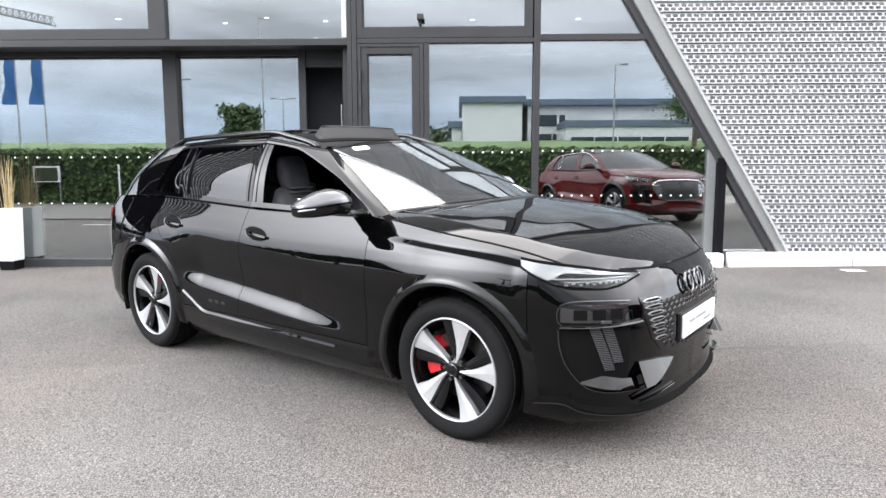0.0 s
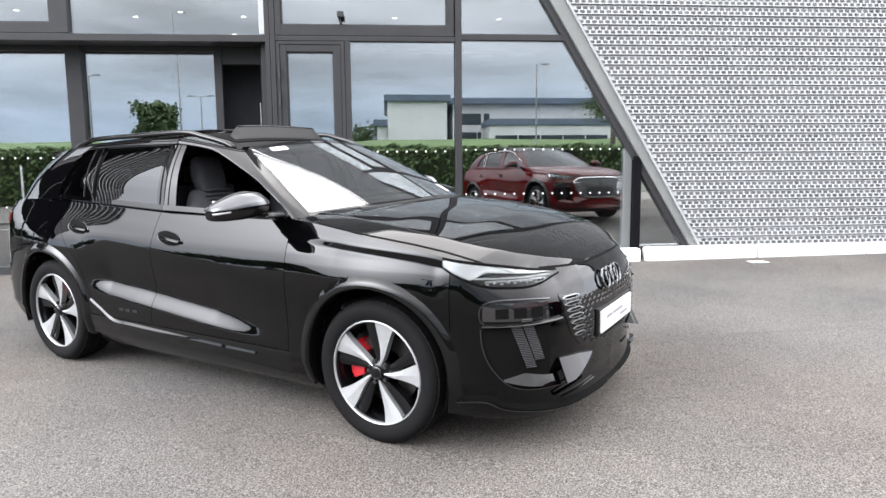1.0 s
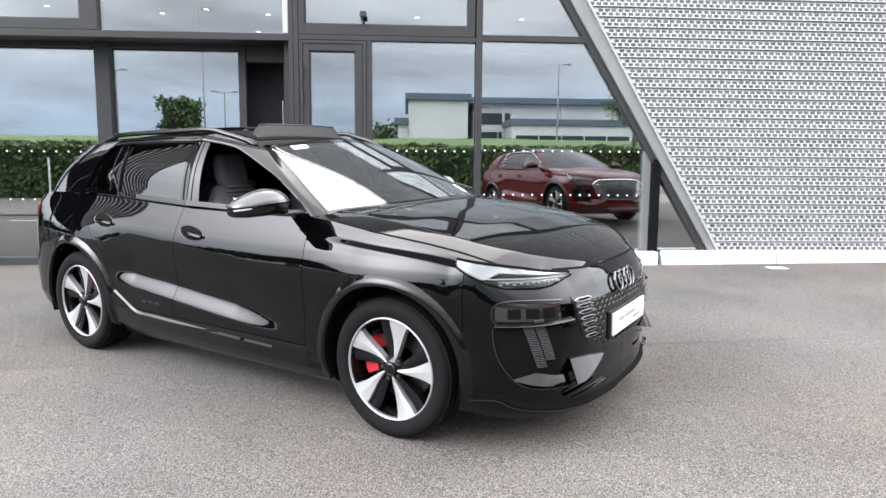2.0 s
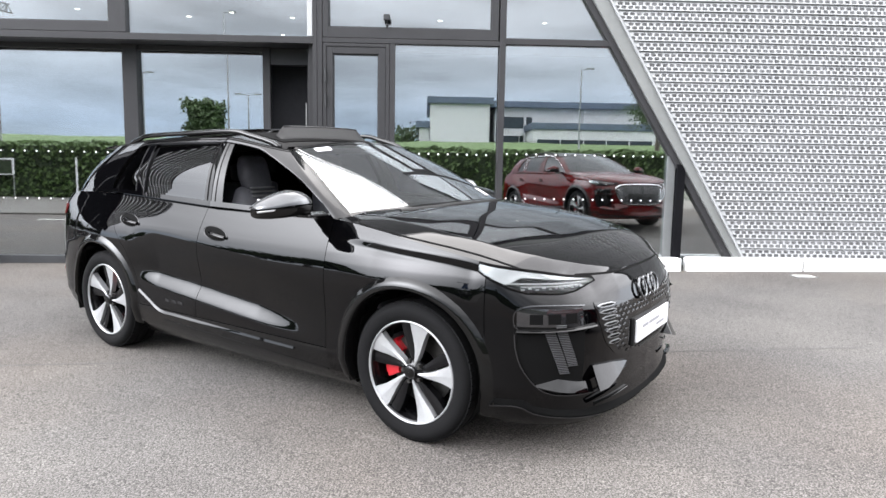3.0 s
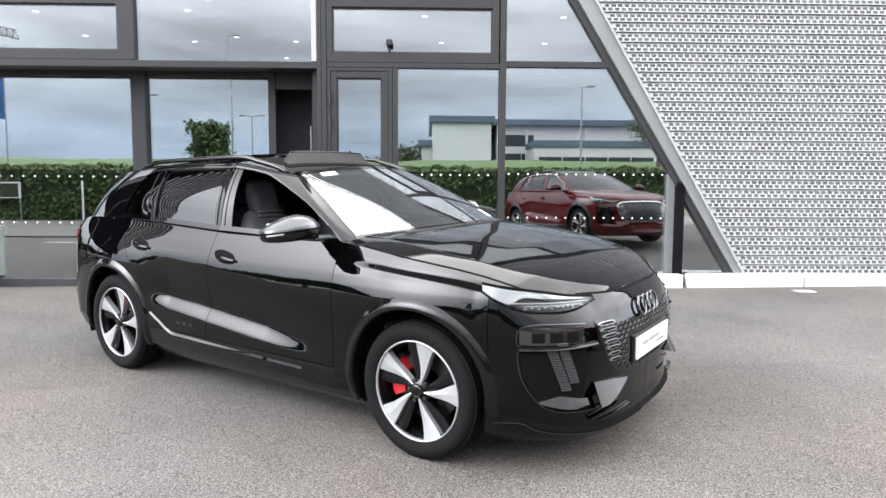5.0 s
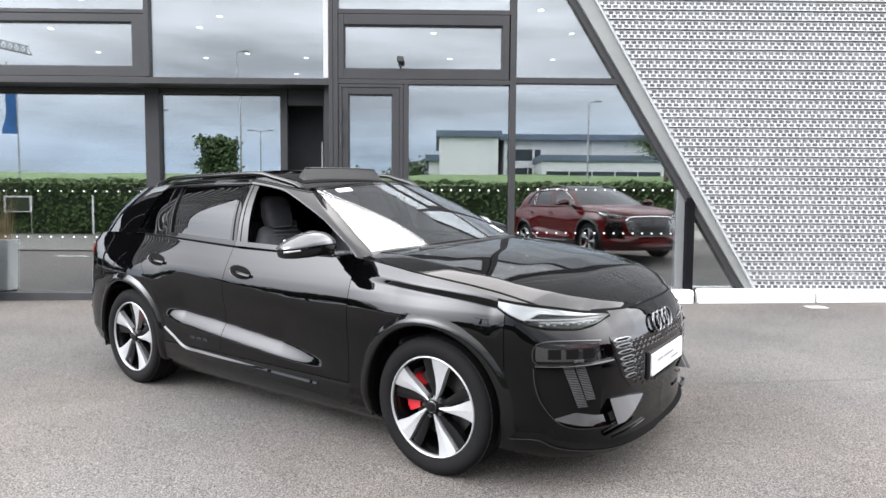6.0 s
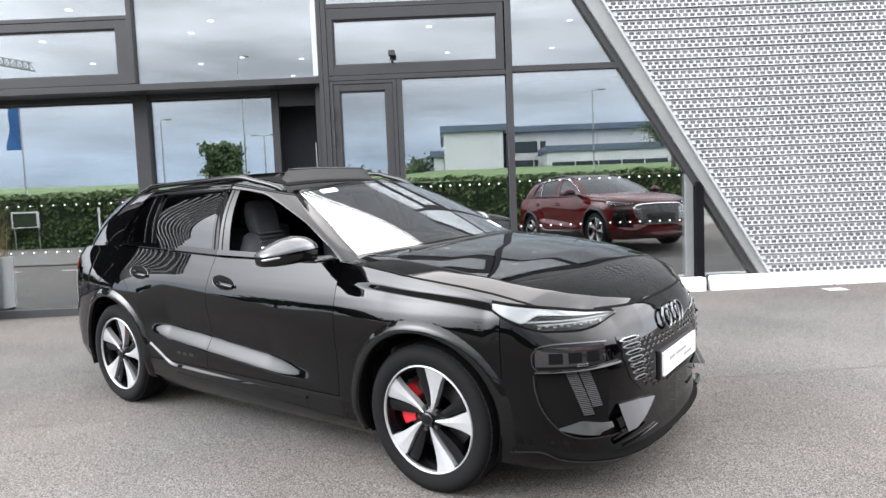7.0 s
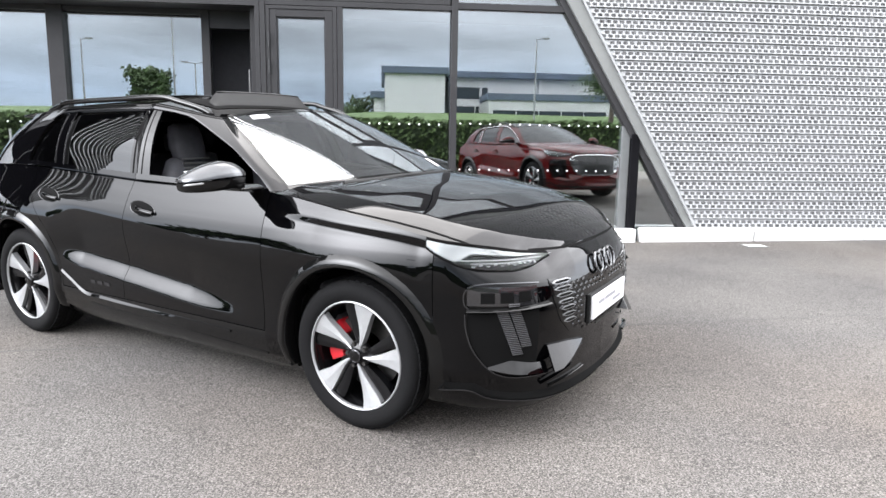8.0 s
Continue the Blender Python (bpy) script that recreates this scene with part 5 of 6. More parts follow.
    # four plain rings
    if own:
        for k in range(4):
            cy = 0.070 - 0.066 * k
            ring = []
            for j in range(29):
                t = 2 * math.pi * j / 28
                yy = cy + 0.047 * math.cos(t)
                p = body_point(abs(yy), 0.766 + 0.047 * math.sin(t), 0.016 + 0.003 * (k % 2))
                ring.append((p[0], yy, p[2]))
            part("ring", tube(ring, 0.0075, 8, caps=False), M_LOGO, body, "plain dull silver ring", True)
        plate = part("number_plate", boxes([((2.318, -0.26, 0.510), (2.330, 0.26, 0.622))], 0.004), M_WHITE, body, "white dealer plate with grey print in a black holder")
        part("plate_holder", boxes([((2.29, -0.275, 0.494), (2.3185, 0.275, 0.636))], 0.006), M_MATT, plate)
        for lo, hi in (((-0.18, 0.570), (-0.09, 0.586)), ((-0.075, 0.570), (0.09, 0.586)), ((0.05, 0.537), (0.18, 0.551))):
            part("print_bar", boxes([((2.3298, lo[0], lo[1]), (2.3312, hi[0], hi[1]))]), M_INK, plate)
        part("plate_strip", boxes([((2.3185, -0.20, 0.478), (2.326, 0.16, 0.486))]), M_MATT, plate)
    # bonnet
    S_H = sx(0.80)

    def bonnet(a, b, d=0.0):
        s = S_H * (1 - a) ** 1.3
        e = body_point(s, top_z(s))
        c = -hood_lines(e[0])[3] / (e[1] - 1e-6)
        k = abs(2 * b - 1)
        f = k / 0.7 * (c - 0.008) if k < 0.7 else c - 0.008 + (k - 0.7) / 0.05 * 0.016 if k < 0.75 else c + 0.008 + (k - 0.75) / 0.25 * (1 - c - 0.008)
        y = e[1] * min(1.0, f) * (1 if b < 0.5 else -1)
        return np.array([e[0], y, hood_z(e[0], y) + d])
    part("bonnet", patch("bonnet", bonnet, 80, 81, paint, 1), None, body, "long bonnet with a sharp crease along each flank")
    for side in (1, -1):
        def seam(a, b, d=0.0):
            x = 0.995 + 1.085 * a
            half = abs(body_point(sx(x), top_z(sx(x)))[1])
            y = -(half - lerp(x, [(0.995, 0.058), (1.03, 0.022), (1.06, 0.012), (1.2, 0.006), (1.39, 0.014), (1.62, 0.034), (1.77, 0.040), (1.86, 0.036), (1.95, 0.024), (2.08, 0.012)])) + 0.010 * (b - 0.5)
            return np.array([x, y, hood_z(x, y) + 0.0022])
        part("bonnet_gap", patch("bonnet_gap", seam, 70, 2, M_SEAM, side), None, body)
    part("bonnet_front_gap", patch("bonnet_front_gap", lambda a, b, d=0.0: (lambda s: body_point(abs(s), top_z(abs(s)) - 0.006 + 0.008 * b, 0.003) * np.array([1, -1 if s < 0 else 1, 1]))(-0.62 + 1.24 * a), 40, 2, M_SEAM, 1), None, body)

    # roof, windscreen, tail glass
    def roof(a, b, d=0.0):
        e = cabin_ring(CAB_ROOF, 10 * a)
        y = e[1] * (1 - 2 * b)
        return np.array([e[0], y, roof_z(e[0], y) + d])
    part("roof", patch("roof", roof, 70, 26, M_GLOSS, 1), None, body, "black roof with a dark glass panel")
    def screen(v0, v1, lift, wide=0.998):
        """The windscreen between two heights: evenly bowed across, slightly bowed upward."""
        def fn(a, b, d=0.0):
            w, v = wide * (2 * a - 1), v0 + (v1 - v0) * b
            k = w * w
            foot, head = np.array([1.09 - 0.158 * k, 0.797 * w, 1.115 - 0.025 * k]), np.array([0.338 - 0.100 * k, 0.564 * w, 1.504 - 0.040 * k])
            return foot + (head - foot) * v + np.array([0.45, 0.0, 0.89]) * (0.014 * math.sin(math.pi * v) + lift + d)
        return fn
    part("windscreen", patch("windscreen", screen(0.0, 1.0, 0.0), 61, 24, M_CLEAR if own else M_TINT, 1), None, body, "raked windscreen mirroring the white wall and sky")
    for side in (1, -1):
        part("windscreen_edge", patch("windscreen_edge", lambda a, b, d=0.0: cabin_point(8.02 + 0.05 * b, a, 0.002), 20, 2, paint, side), None, body)
    part("windscreen_band", patch("windscreen_band", screen(0.0, 0.055, 0.002), 41, 3, M_GLOSS, 1), None, body)
    part("windscreen_band", patch("windscreen_band", screen(0.965, 1.0, 0.002), 41, 3, M_GLOSS, 1), None, body)
    rear = lambda a, b, d=0.0: (lambda u: cabin_point(abs(u), 0.05 + 0.9 * b, d) * np.array([1, 1 if u >= 0 else -1, 1]))(-1.0 + 2.0 * a)
    part("rear_window", patch("rear_window", rear, 21, 8, M_TINT, 1), None, body)
    part("roof_spoiler", prism([(-2.00, 1.452), (-1.90, 1.466), (-1.84, 1.484), (-2.00, 1.470)], "y", -0.52, 0.52, 0.006), M_GLOSS, body)
    part("tail_deck", patch("tail_deck", lambda a, b, d=0.0: np.array([-2.41 + 0.75 * a, (-1 + 2 * b) * lerp(-2.41 + 0.75 * a, [(-2.41, 0.45), (-2.3, 0.70), (-2.0, 0.80), (-1.66, 0.84)]), 1.066 + 0.03 * a]), 12, 10, paint, 1), None, body)
    # inside
    part("cabin_floor", boxes([((-2.1, -0.80, 0.42), (1.25, 0.80, 0.50))]), M_CABIN, body)
    part("undertray", boxes([((-2.15, -0.60, 0.19), (2.02, 0.60, 0.25)), ((-0.96, -0.84, 0.19), (0.98, -0.602, 0.25)), ((-0.96, 0.602, 0.19), (0.98, 0.84, 0.25))]), M_MATT, body)
    part("dashboard", prism([(0.62, 0.60), (0.68, 0.98), (0.78, 1.05), (1.10, 1.075), (1.10, 0.60)], "y", -0.76, 0.76, 0.02), M_CABIN, body)
    part("rear_bench", boxes([((-1.35, -0.66, 0.5), (-0.80, 0.66, 0.70)), ((-1.45, -0.66, 0.6), (-1.28, 0.66, 1.18))], 0.04), M_SEAT, body)
    part("headlining", patch("headlining", lambda a, b, d=0.0: (lambda p: p + np.array([0, 0, -0.04]))(roof(0.06 + 0.90 * a, 0.03 + 0.94 * b)), 20, 10, M_CABIN, 1), None, body)
    for y in (-0.37, 0.37):
        seat(body, -0.20, y, 0)
        part("rear_head_restraint", boxes([((-1.46, y - 0.12, 1.19), (-1.37, y + 0.12, 1.34))], 0.04), M_SEAT, body)
    part("steering_wheel", tube([(0.52 - 0.055 * math.sin(t), -0.37 + 0.18 * math.cos(t), 0.93 + 0.17 * math.sin(t)) for t in (2 * math.pi * k / 28 for k in range(29))], 0.016, 8, caps=False), M_CABIN, body, "", True)
    # roof opening, wind deflector, slid-back glass panel
    if own:
        lid = part("sunroof_panel", patch("sunroof_panel", lambda a, b, d=0.0: (lambda x, y: np.array([x, y, roof_z(x, y) + 0.030 + d]))(-1.25 + 0.80 * a, -0.50 + 1.0 * b), 14, 12, M_GLOSS, 1, 0.012), None, body, "slid-back dark glass roof panel")
        # the open roof's darkness is a black sheet just over the roof skin
        part("opening_shade", patch("opening_shade", lambda a, b, d=0.0: (lambda x, y: np.array([x, y, roof_z(x, y) + 0.003]))(-0.45 + 0.50 * a, -0.47 + 0.94 * b), 10, 12, M_SEAM, 1), None, body)
        # the deflector: a low bowed blade across the roof's front
        part("wind_deflector", patch("wind_deflector", lambda a, b, d=0.0: (lambda y: (lambda x: np.array([x - 0.05 * b, y, roof_z(x, y) + 0.004 + 0.078 * b * min(1.0, (0.43 - abs(y)) / 0.07 + 0.15) + d * 0.2]))(-0.02))(-0.42 + 0.84 * a), 30, 5, M_MATT, 1, 0.01), None, body, "raised dark mesh wind deflector")
        part("deflector_lip", tube([(-0.072, y, roof_z(-0.02, y) + 0.083) for y in np.linspace(-0.355, 0.355, 12)], 0.006, 8), M_GLOSS, body, "thin gloss lip", True)
        # wipers, stickers
        for y0, y1 in ((-0.52, 0.10), (0.05, 0.60)):
            part("wiper", tube([(1.075 - 0.10 * y * y * 1.6 + 0.02, y, 1.128 - 0.02 * abs(y)) for y in np.linspace(y0, y1, 8)], 0.010, 6), M_MATT, body)
        def stick(w0, w1, v0, v1):
            face = screen(v0, v1, 0.003, 1.0)
            return lambda a, b, d=0.0: face(0.5 + 0.5 * (w0 + (w1 - w0) * a), b)
        part("sticker", patch("sticker", stick(-0.80, -0.62, 0.885, 0.945), 5, 3, M_WHITE, 1), None, body, "small white sticker")
        part("sticker", patch("sticker", stick(0.80, 0.93, 0.10, 0.22), 5, 3, M_WHITE, 1), None, body, "small white sticker")
        for k in range(3):
            part("print_bar", patch("print_bar", lambda a, b, d=0.0, k=k: body_point(sx(-0.55 + 0.07 * k) + 0.05 * a, 0.455 + 0.02 * b, 0.002), 2, 2, M_DARKCHROME, 1), None, body)
    for x, t0 in ((FRONT_AXLE, 71), (REAR_AXLE, 72)):
        for side in (1, -1):
            wheel(body, x, side, t0, x > 0)
    return car


def car_pose(x, y, yaw):
    """Stands a car on the sloping forecourt."""
    n = Vector((-SLOPE_X, -SLOPE_Y, 1)).normalized() if y > -1.5 else Vector((-SLOPE_X, 0, 1)).normalized()
    f = Vector((math.cos(radians(yaw)), math.sin(radians(yaw)), 0))
    f = (f - n * f.dot(n)).normalized()
    l = n.cross(f)
    m = Matrix((f, l, n)).transposed().to_4x4()
    m.translation = (x, y, ground_z(x, y))
    return m


build_car("black_car", car_pose(CAR_X, CAR_Y, -36.14), "gloss black electric car with silver wheels, driver window open", M_PAINT, M_GLOSS, True, True)


build_car("red_car", car_pose(4.4, -0.1, 71) @ Matrix.Scale(1.1, 4), "red electric estate car with a bright grille frame, parked", M_RED, M_MATT, False, False)

# ---- across the road, mirrored in the glass: hedge, bank, buildings, trees, poles ----
M_LEAF = material("hedge_leaf", (0.058, 0.100, 0.026), 0.65, vary=0.35, scale=0.8, island=0.18)
M_LEAF_DARK = material("tree_leaf", (0.05, 0.085, 0.03), 0.6, vary=0.4, scale=1.0, island=0.4)
M_SHADE_GREEN = material("hedge_shade", (0.016, 0.027, 0.010), 0.9, vary=0.4, scale=2.0)
M_BARK = material("bark", (0.09, 0.075, 0.06), 0.9, vary=0.3, scale=8.0, bump=0.4, bump_scale=30)
M_GRASS = material("grass_bank", (0.07, 0.12, 0.034), 0.9, vary=0.4, scale=0.4, bump=0.3, bump_scale=6)
M_CLAD = material("white_cladding", (0.58, 0.59, 0.61), 0.6, vary=0.05, scale=0.3)
M_ROOFING = material("blue_grey_roofing", (0.09, 0.12, 0.17), 0.6, vary=0.15, scale=0.5)
M_STRIPGLASS = material("dark_window_band", (0.03, 0.04, 0.05), 0.15, vary=0.2, scale=0.6)
M_STEEL = material("galvanised_steel", (0.28, 0.29, 0.3), 0.5, 0.4, vary=0.15, scale=4)
M_BLUE = material("blue_banner_cloth", (0.02, 0.10, 0.27), 0.8, vary=0.25, scale=2.0)
M_ROADMARK = material("white_road_paint", (0.62, 0.62, 0.6), 0.7, vary=0.3, scale=8)
M_PAVING = material("brown_grey_paving", (0.075, 0.070, 0.062), 0.85, vary=0.25, scale=1.2)

rng = random.Random(11)


def leaf_cloud(places, size, seed):
    """Small bent leaves, two triangles each, at random turns."""
    r = random.Random(seed)
    vs, fs = [], []
    for p in places:
        n = Vector((r.gauss(0, 1), r.gauss(0, 1), r.gauss(0, 1) + 0.3)).normalized()
        a = n.orthogonal().normalized()
        b = n.cross(a)
        s = size * r.uniform(0.6, 1.4)
        k = len(vs)
        p = Vector(p)
        vs += [p - a * s, p + b * s * 0.55 + n * s * 0.15, p + a * s, p - b * s * 0.55 + n * s * 0.15]
        fs.append((k, k + 1, k + 2, k + 3))
    return vs, fs


hedge = thing("hedge", Matrix.Identity(4), "long clipped green hedge beyond the road", "hedge", kind="stuff")
HX = np.linspace(-48, 34, 160)
spots = []
for x in HX:
    base = ground_z(x, -16)
    for _ in range(150):
        dx = rng.uniform(-0.26, 0.26)
        top = 2.45 + 0.16 * noise.noise((x * 0.35, 0, 3.1)) + 0.12 * noise.noise((x * 1.7, 2, 0))
        if rng.random() < 0.72:
            z = base + (top - base) * rng.random()
            y = -16.0 + 0.18 * noise.noise((x * 0.9, z * 1.2, 5)) + rng.uniform(-0.15, 0.1)
        else:
            z, y = top + rng.uniform(-0.1, 0.08), -16 - rng.uniform(0, 2.2)
        spots.append((x + dx, y, z))
vs, fs = leaf_cloud(spots, 0.115, 3)
part("leaves", mesh_of("leaves", vs, fs, M_LEAF), None, hedge)
# dark box inside the leaves stands in for the hedge's inner shade
part("shade_core", boxes([((-48, -18.2, -0.5), (34, -16.12, 2.28))]), M_SHADE_GREEN, hedge)

# bank behind the hedge, rising to the buildings
BX, BY = np.linspace(-64, 60, 32), np.linspace(-19, -110, 24)
def bank_z(x, y):
    """The bank's height: a low shoulder to the west, a longer rise to the east."""
    k = min(1.0, max(0.0, (x + 8) / 7))
    low, high = lerp(-y, [(19, 1.6), (27, 3.1), (38, 4.05), (110, 4.3)]), lerp(-y, [(19, 1.6), (30, 3.0), (58, 5.0), (110, 5.2)])
    return low + (high - low) * k - 0.2 + 0.15 * noise.noise((x * 0.2, y * 0.2, 0))


bank = [(x, y, bank_z(x, y)) for x in BX for y in BY]
tagged(new("grass_bank", mesh_of("grass_bank", bank, grid_faces(len(BX), len(BY)), M_GRASS, True)), "green grass bank behind the hedge", "bank", kind="structure")
strip_z = ground_z(0, -15)
tagged(new("pavement", bm_mesh("pavement", boxes([((-60, -15.6, -0.6), (60, -4.6, 0.0))]), M_PAVING)), "brownish paved strip beyond the forecourt", "pavement", kind="structure").location.z = strip_z - 0.06
for k, x in enumerate((-14.2, -12.6, -10.4, -8.9, -6.8, -5.2)):
    ln = thing("bay_marking", pose(x, -2.7, ground_z(x, -2.7) + 0.004, 0, 0, 4), "worn white bay marking on the asphalt", "road marking", "bay markings")
    part("paint", boxes([((-0.5, -0.06, -0.01), (0.5, 0.06, 0.0))]), M_ROADMARK, ln)


def hall(name, x0, x1, y, depth, z0, z1, label, windows=(), roof_over=0.4, ribs=0):
    """A flat-roofed hall whose long wall faces the road."""
    b = thing(name, Matrix.Identity(4), label, "building")
    part("wall", boxes([((x0, y - depth, z0), (x1, y, z1))]), M_CLAD, b, "white clad wall")
    part("roof", boxes([((x0 - roof_over, y - depth, z1), (x1 + roof_over, y + roof_over, z1 + 0.75))], 0.05), M_ROOFING, b, "blue-grey roof edge")
    for wx0, wx1, wz0, wz1 in windows:
        win = part("window", boxes([((wx0, y - 0.02, wz0), (wx1, y + 0.05, wz1))]), M_STRIPGLASS, b, "dark window band")
        n = max(1, int((wx1 - wx0) / 2.2))
        for k in range(1, n):
            x = wx0 + (wx1 - wx0) * k / n
            part("window_bar", boxes([((x - 0.06, y + 0.05, wz0), (x + 0.06, y + 0.10, wz1))]), M_CLAD, win)
    for k in range(ribs):
        x = x0 + (x1 - x0) * (k + 0.5) / ribs
        part("rib", boxes([((x - 0.14, y, z0), (x + 0.14, y + 0.3, z1))]), M_CLAD, b)
    return b


hall("white_hall", 0.95, 7.75, -60, 20, 3.5, 9.15, "white box-shaped hall with a blue-grey roof edge")
hall("side_building", -0.3, 0.9, -60.5, 18, 3.5, 6.4, "low white side building beside the hall")
hall("long_building", 9.0, 46, -66, 24, 3.5, 9.4, "long white building with dark window bands", ((9.4, 20.0, 5.2, 6.0), (21.0, 44.0, 5.4, 6.1), (9.4, 13.6, 6.9, 8.3)), 0.8, 5)
hall("low_shed", 12.5, 26.5, -58, 6, 3.5, 6.3, "low pale shed in front of the long building", ((13.0, 26.0, 4.4, 5.2),), 0.2)


def tree(name, x, y, z, height, crown_r, crown_h, seed, label, droop=0.0, n=1600, size=0.16):
    t = thing(name, pose(x, y, z), label, "tree")
    r = random.Random(seed)
    bm = tube([(0, 0, -0.3), (0.05, 0.02, height * 0.35), (-0.04, 0.05, height * 0.7), (0.02, 0, height * 0.92)], 0.16 * height / 6, 8, 0.25)
    places = []
    for k in range(14):
        a, h0 = r.uniform(0, 6.28), height - crown_h * r.uniform(0.25, 0.95)
        d = crown_r * r.uniform(0.55, 1.0) * math.sqrt(max(0.15, 1 - ((height - crown_h * 0.5 - h0) / (crown_h * 0.6)) ** 2))
        tip = Vector((d * math.cos(a), d * math.sin(a), h0 + d * 0.35 - droop * d * 0.8))
        tube([(0, 0, h0 - 0.3), tuple(tip * 0.5 + Vector((0, 0, h0 * 0.5 + 0.15))), tuple(tip)], 0.05 * height / 6, 5, 0.3, bm)
        for _ in range(n // 14):
            f = r.uniform(0.35, 1.08)
            base = Vector((tip.x * f, tip.y * f, h0 + (tip.z - h0) * f))
            c = Vector((r.gauss(0, 1), r.gauss(0, 1), r.gauss(0, 1) * 0.8 - droop * 0.9)) * crown_r * 0.22
            places.append(base + c)
    for _ in range(0 if droop else n // 2):
        # the dense heart of the crown, with a lumpy outline
        d = Vector((r.gauss(0, 1), r.gauss(0, 1), r.gauss(0, 1))).normalized()
        lump = 0.92 + 0.10 * math.sin(5.3 * d.x + seed) * math.cos(4.1 * d.z) + 0.06 * math.sin(11 * d.z + 7 * d.y)
        d *= lump * r.uniform(0.25, 1.0) ** 0.5
        places.append(Vector((d.x * crown_r, d.y * crown_r, height - crown_h * 0.5 + d.z * crown_h * 0.5)))
    part("trunk", bm, M_BARK, t, "grey-brown trunk and limbs")
    vs, fs = leaf_cloud(places, size, seed)
    part("crown", mesh_of("crown", vs, fs, M_LEAF_DARK), None, t, "uneven dark green crown")
    return t


tree("round_tree", -19.7, -45, 0.0, 7.9, 1.75, 4.4, 5, "dense round dark green tree beyond the hedge", 0, 4800, 0.205)
tree("drooping_tree", 19.6, -38, 2.6, 9.2, 2.5, 5.6, 8, "slender tree with loose hanging foliage", 1.0, 4200, 0.13)
for k, (x, y, h) in enumerate(((-13, -70, 6.2), (-9.5, -74, 6.6), (-5, -76, 7.0), (-2.4, -64, 7.2), (-29, -62, 4.2), (-36, -70, 4.6))):
    tree("far_tree", x, y, -0.2, h, 2.6, h * 0.75, 20 + k, "bushy dark green tree far beyond the hedge", 0, 700, 0.26)


for k in range(11):
    a = radians(176 + 4.6 * k)
    tree("far_tree", 62 * math.cos(a) + rng.uniform(-3, 3), 62 * math.sin(a) * 0.75, -0.2, 5.5 + rng.uniform(0, 2.4), 3.4, 4.6, 40 + k, "bushy dark green tree far beyond the forecourt", 0, 600, 0.42)


def street_lamp(x, y, h, arm, double=False):
    p = thing("street_lamp", pose(x, y, ground_z(x, y)), "tall grey steel street lamp", "street lamp", "street lamps")
    part("pole", tube([(0, 0, 0), (0, 0, h * 0.5), (0, 0, h)], 0.10, 10, 0.5), M_STEEL, p)
    for s in ((1, -1) if double else (1,)):
        part("arm", tube([(0, 0, h - 0.05), (s * arm, 0, h + 0.05)], 0.035, 6), M_STEEL, p)
        part("lantern", boxes([((s * arm - 0.1 if s > 0 else s * arm - 0.5, -0.14, h), (s * arm + 0.5 if s > 0 else s * arm + 0.1, 0.14, h + 0.12))], 0.03), M_STEEL, p)


street_lamp(-17.75, -45, 15.5, 0.6)
street_lamp(-25.5, -45, 10.2, 0.5)
street_lamp(-15.9, -45, 8.4, 0.7, True)
street_lamp(13.55, -40, 10.0, 0.55)
for x in (-24.3, -22.75):
    f = thing("flag", pose(x, -20, ground_z(x, -20)), "blue banner flag on a slim pole", "flag", "flags along the road")
    part("pole", tube([(0, 0, 0), (0, 0, 9.2)], 0.055, 8, 0.6), M_STEEL, f)
    n = 14
    vs = []
    for i in range(n):
        for j in range(4):
            zz = 9.0 - 3.6 * i / (n - 1)
            w_ = (0.35 + 0.45 * i / (n - 1)) * j / 3
            vs.append((-w_ - 0.05, 0.10 * math.sin(i * 0.9 + j) * j / 3, zz))
    part("cloth", mesh_of("cloth", vs, grid_faces(n, 4), M_BLUE, True), None, f, "plain blue cloth")
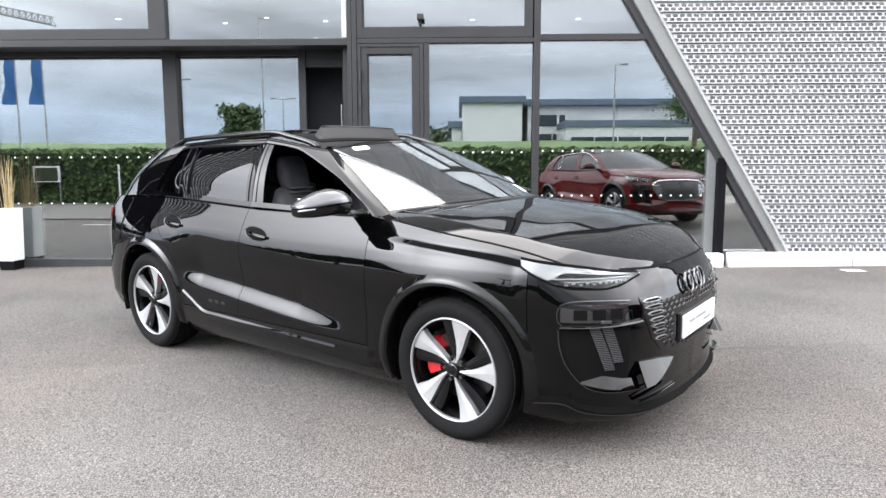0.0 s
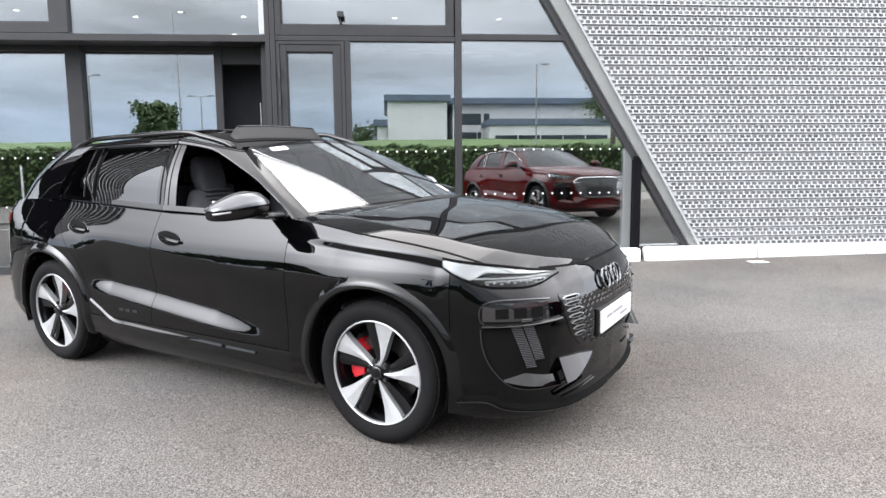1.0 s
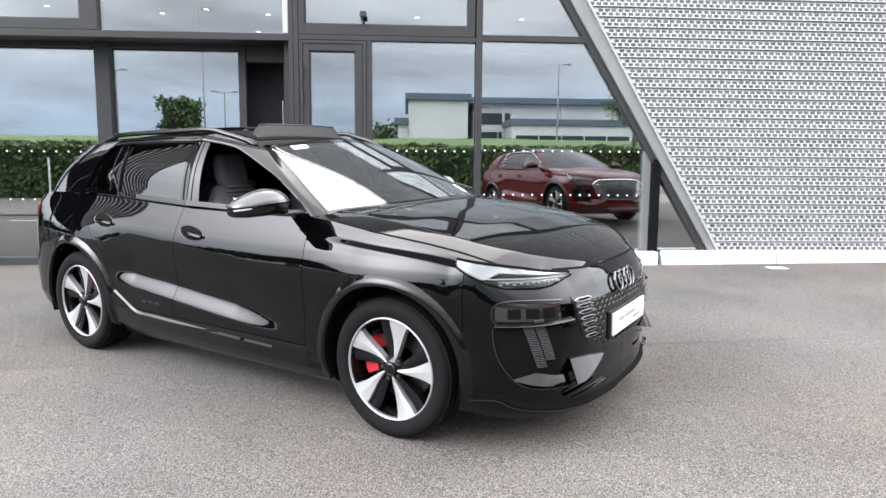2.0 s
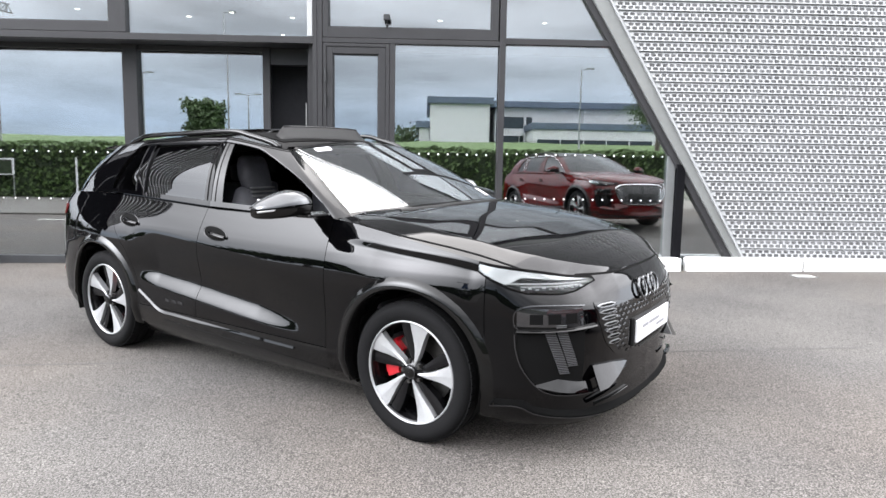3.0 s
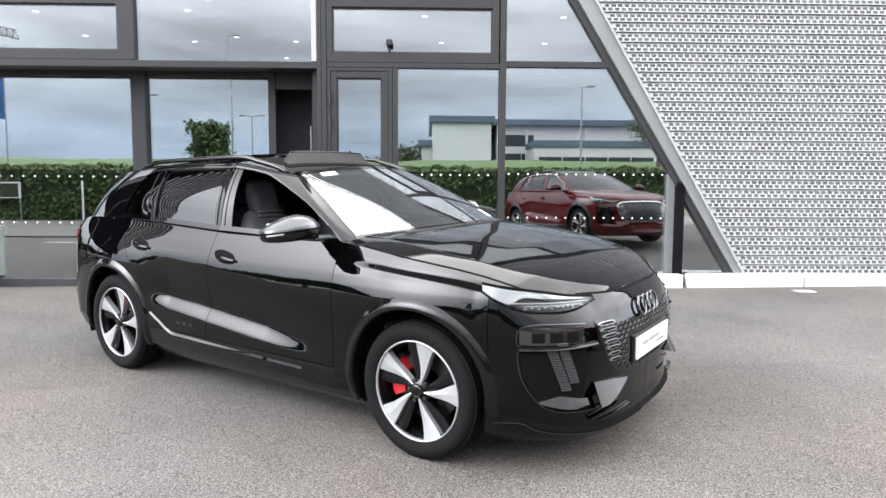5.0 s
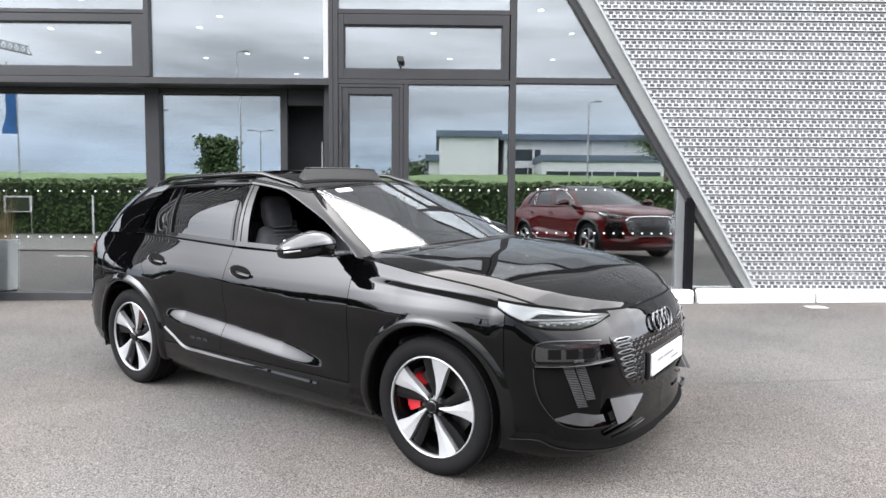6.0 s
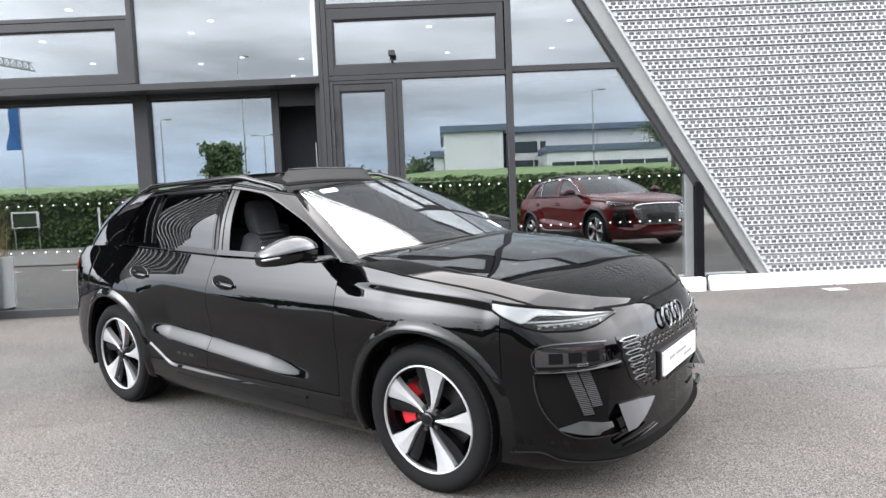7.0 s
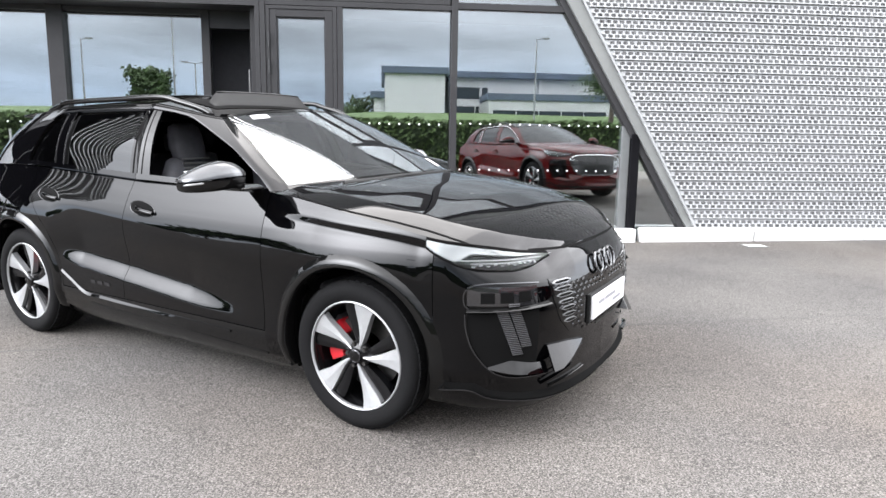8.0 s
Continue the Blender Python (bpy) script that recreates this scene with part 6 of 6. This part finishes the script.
post = thing("marker_post", pose(-16.5, -15.7, ground_z(-16, -15.7) - 0.06), "slim white marker post before the hedge", "post")
part("shaft", tube([(0, 0, 0), (0, 0, 2.05)], 0.05, 8), M_CLAD, post)
sign = thing("sign_board", pose(-20.2, -15.75, ground_z(-20, -15.7) - 0.06), "white framed board standing before the hedge", "sign")
part("board", boxes([((-0.64, -0.03, 1.22), (0.64, 0.03, 1.95))], 0.01), M_SHADE_GREEN, sign)
for lo, hi in (((-0.68, 0.0, 1.90), (0.68, 0.05, 1.98)), ((-0.68, 0.0, 1.18), (0.68, 0.05, 1.22)), ((-0.68, 0.0, 1.22), (-0.62, 0.05, 1.90)), ((0.58, 0.0, 1.22), (0.68, 0.05, 1.90))):
    part("border", boxes([(lo, hi)]), M_CLAD, sign)
for x in (-0.6, 0.6):
    part("leg", tube([(x, -0.04, 0), (x, -0.04, 1.25)], 0.025, 6), M_STEEL, sign)


# a tower crane far off
crane = thing("tower_crane", pose(-84, -90, 0), "distant tower crane with a lattice jib", "crane")
part("mast", boxes([((-0.7 + 0 * k, -0.7, k * 2.0), (0.7, 0.7, k * 2.0 + 0.25)) for k in range(14)] + [((sx_ * 0.7 - 0.1, sy_ * 0.7 - 0.1, 0), (sx_ * 0.7 + 0.1, sy_ * 0.7 + 0.1, 29.5)) for sx_ in (-1, 1) for sy_ in (-1, 1)]), M_STEEL, crane)
bm = bmesh.new()
for y, z in ((-0.6, 0.0), (0.6, 0.0), (0.0, 1.2)):
    tube([(-26, y, 34.4 + z), (20, y, 24.7 + z)], 0.11, 5, 1.0, bm)
for k in range(46):
    x0, x1 = -26 + k, -25.5 + k
    h = lambda x: 34.4 - (x + 26) * 8.0 / 38
    for y in (-0.6, 0.6):
        tube([(x0, y, h(x0)), (x1, 0, h(x1) + 1.2)], 0.07, 4, 1.0, bm)
        tube([(x1, 0, h(x1) + 1.2), (x1 + 0.5, y, h(x1 + 0.5))], 0.07, 4, 1.0, bm)
part("jib", bm, M_STEEL, crane)
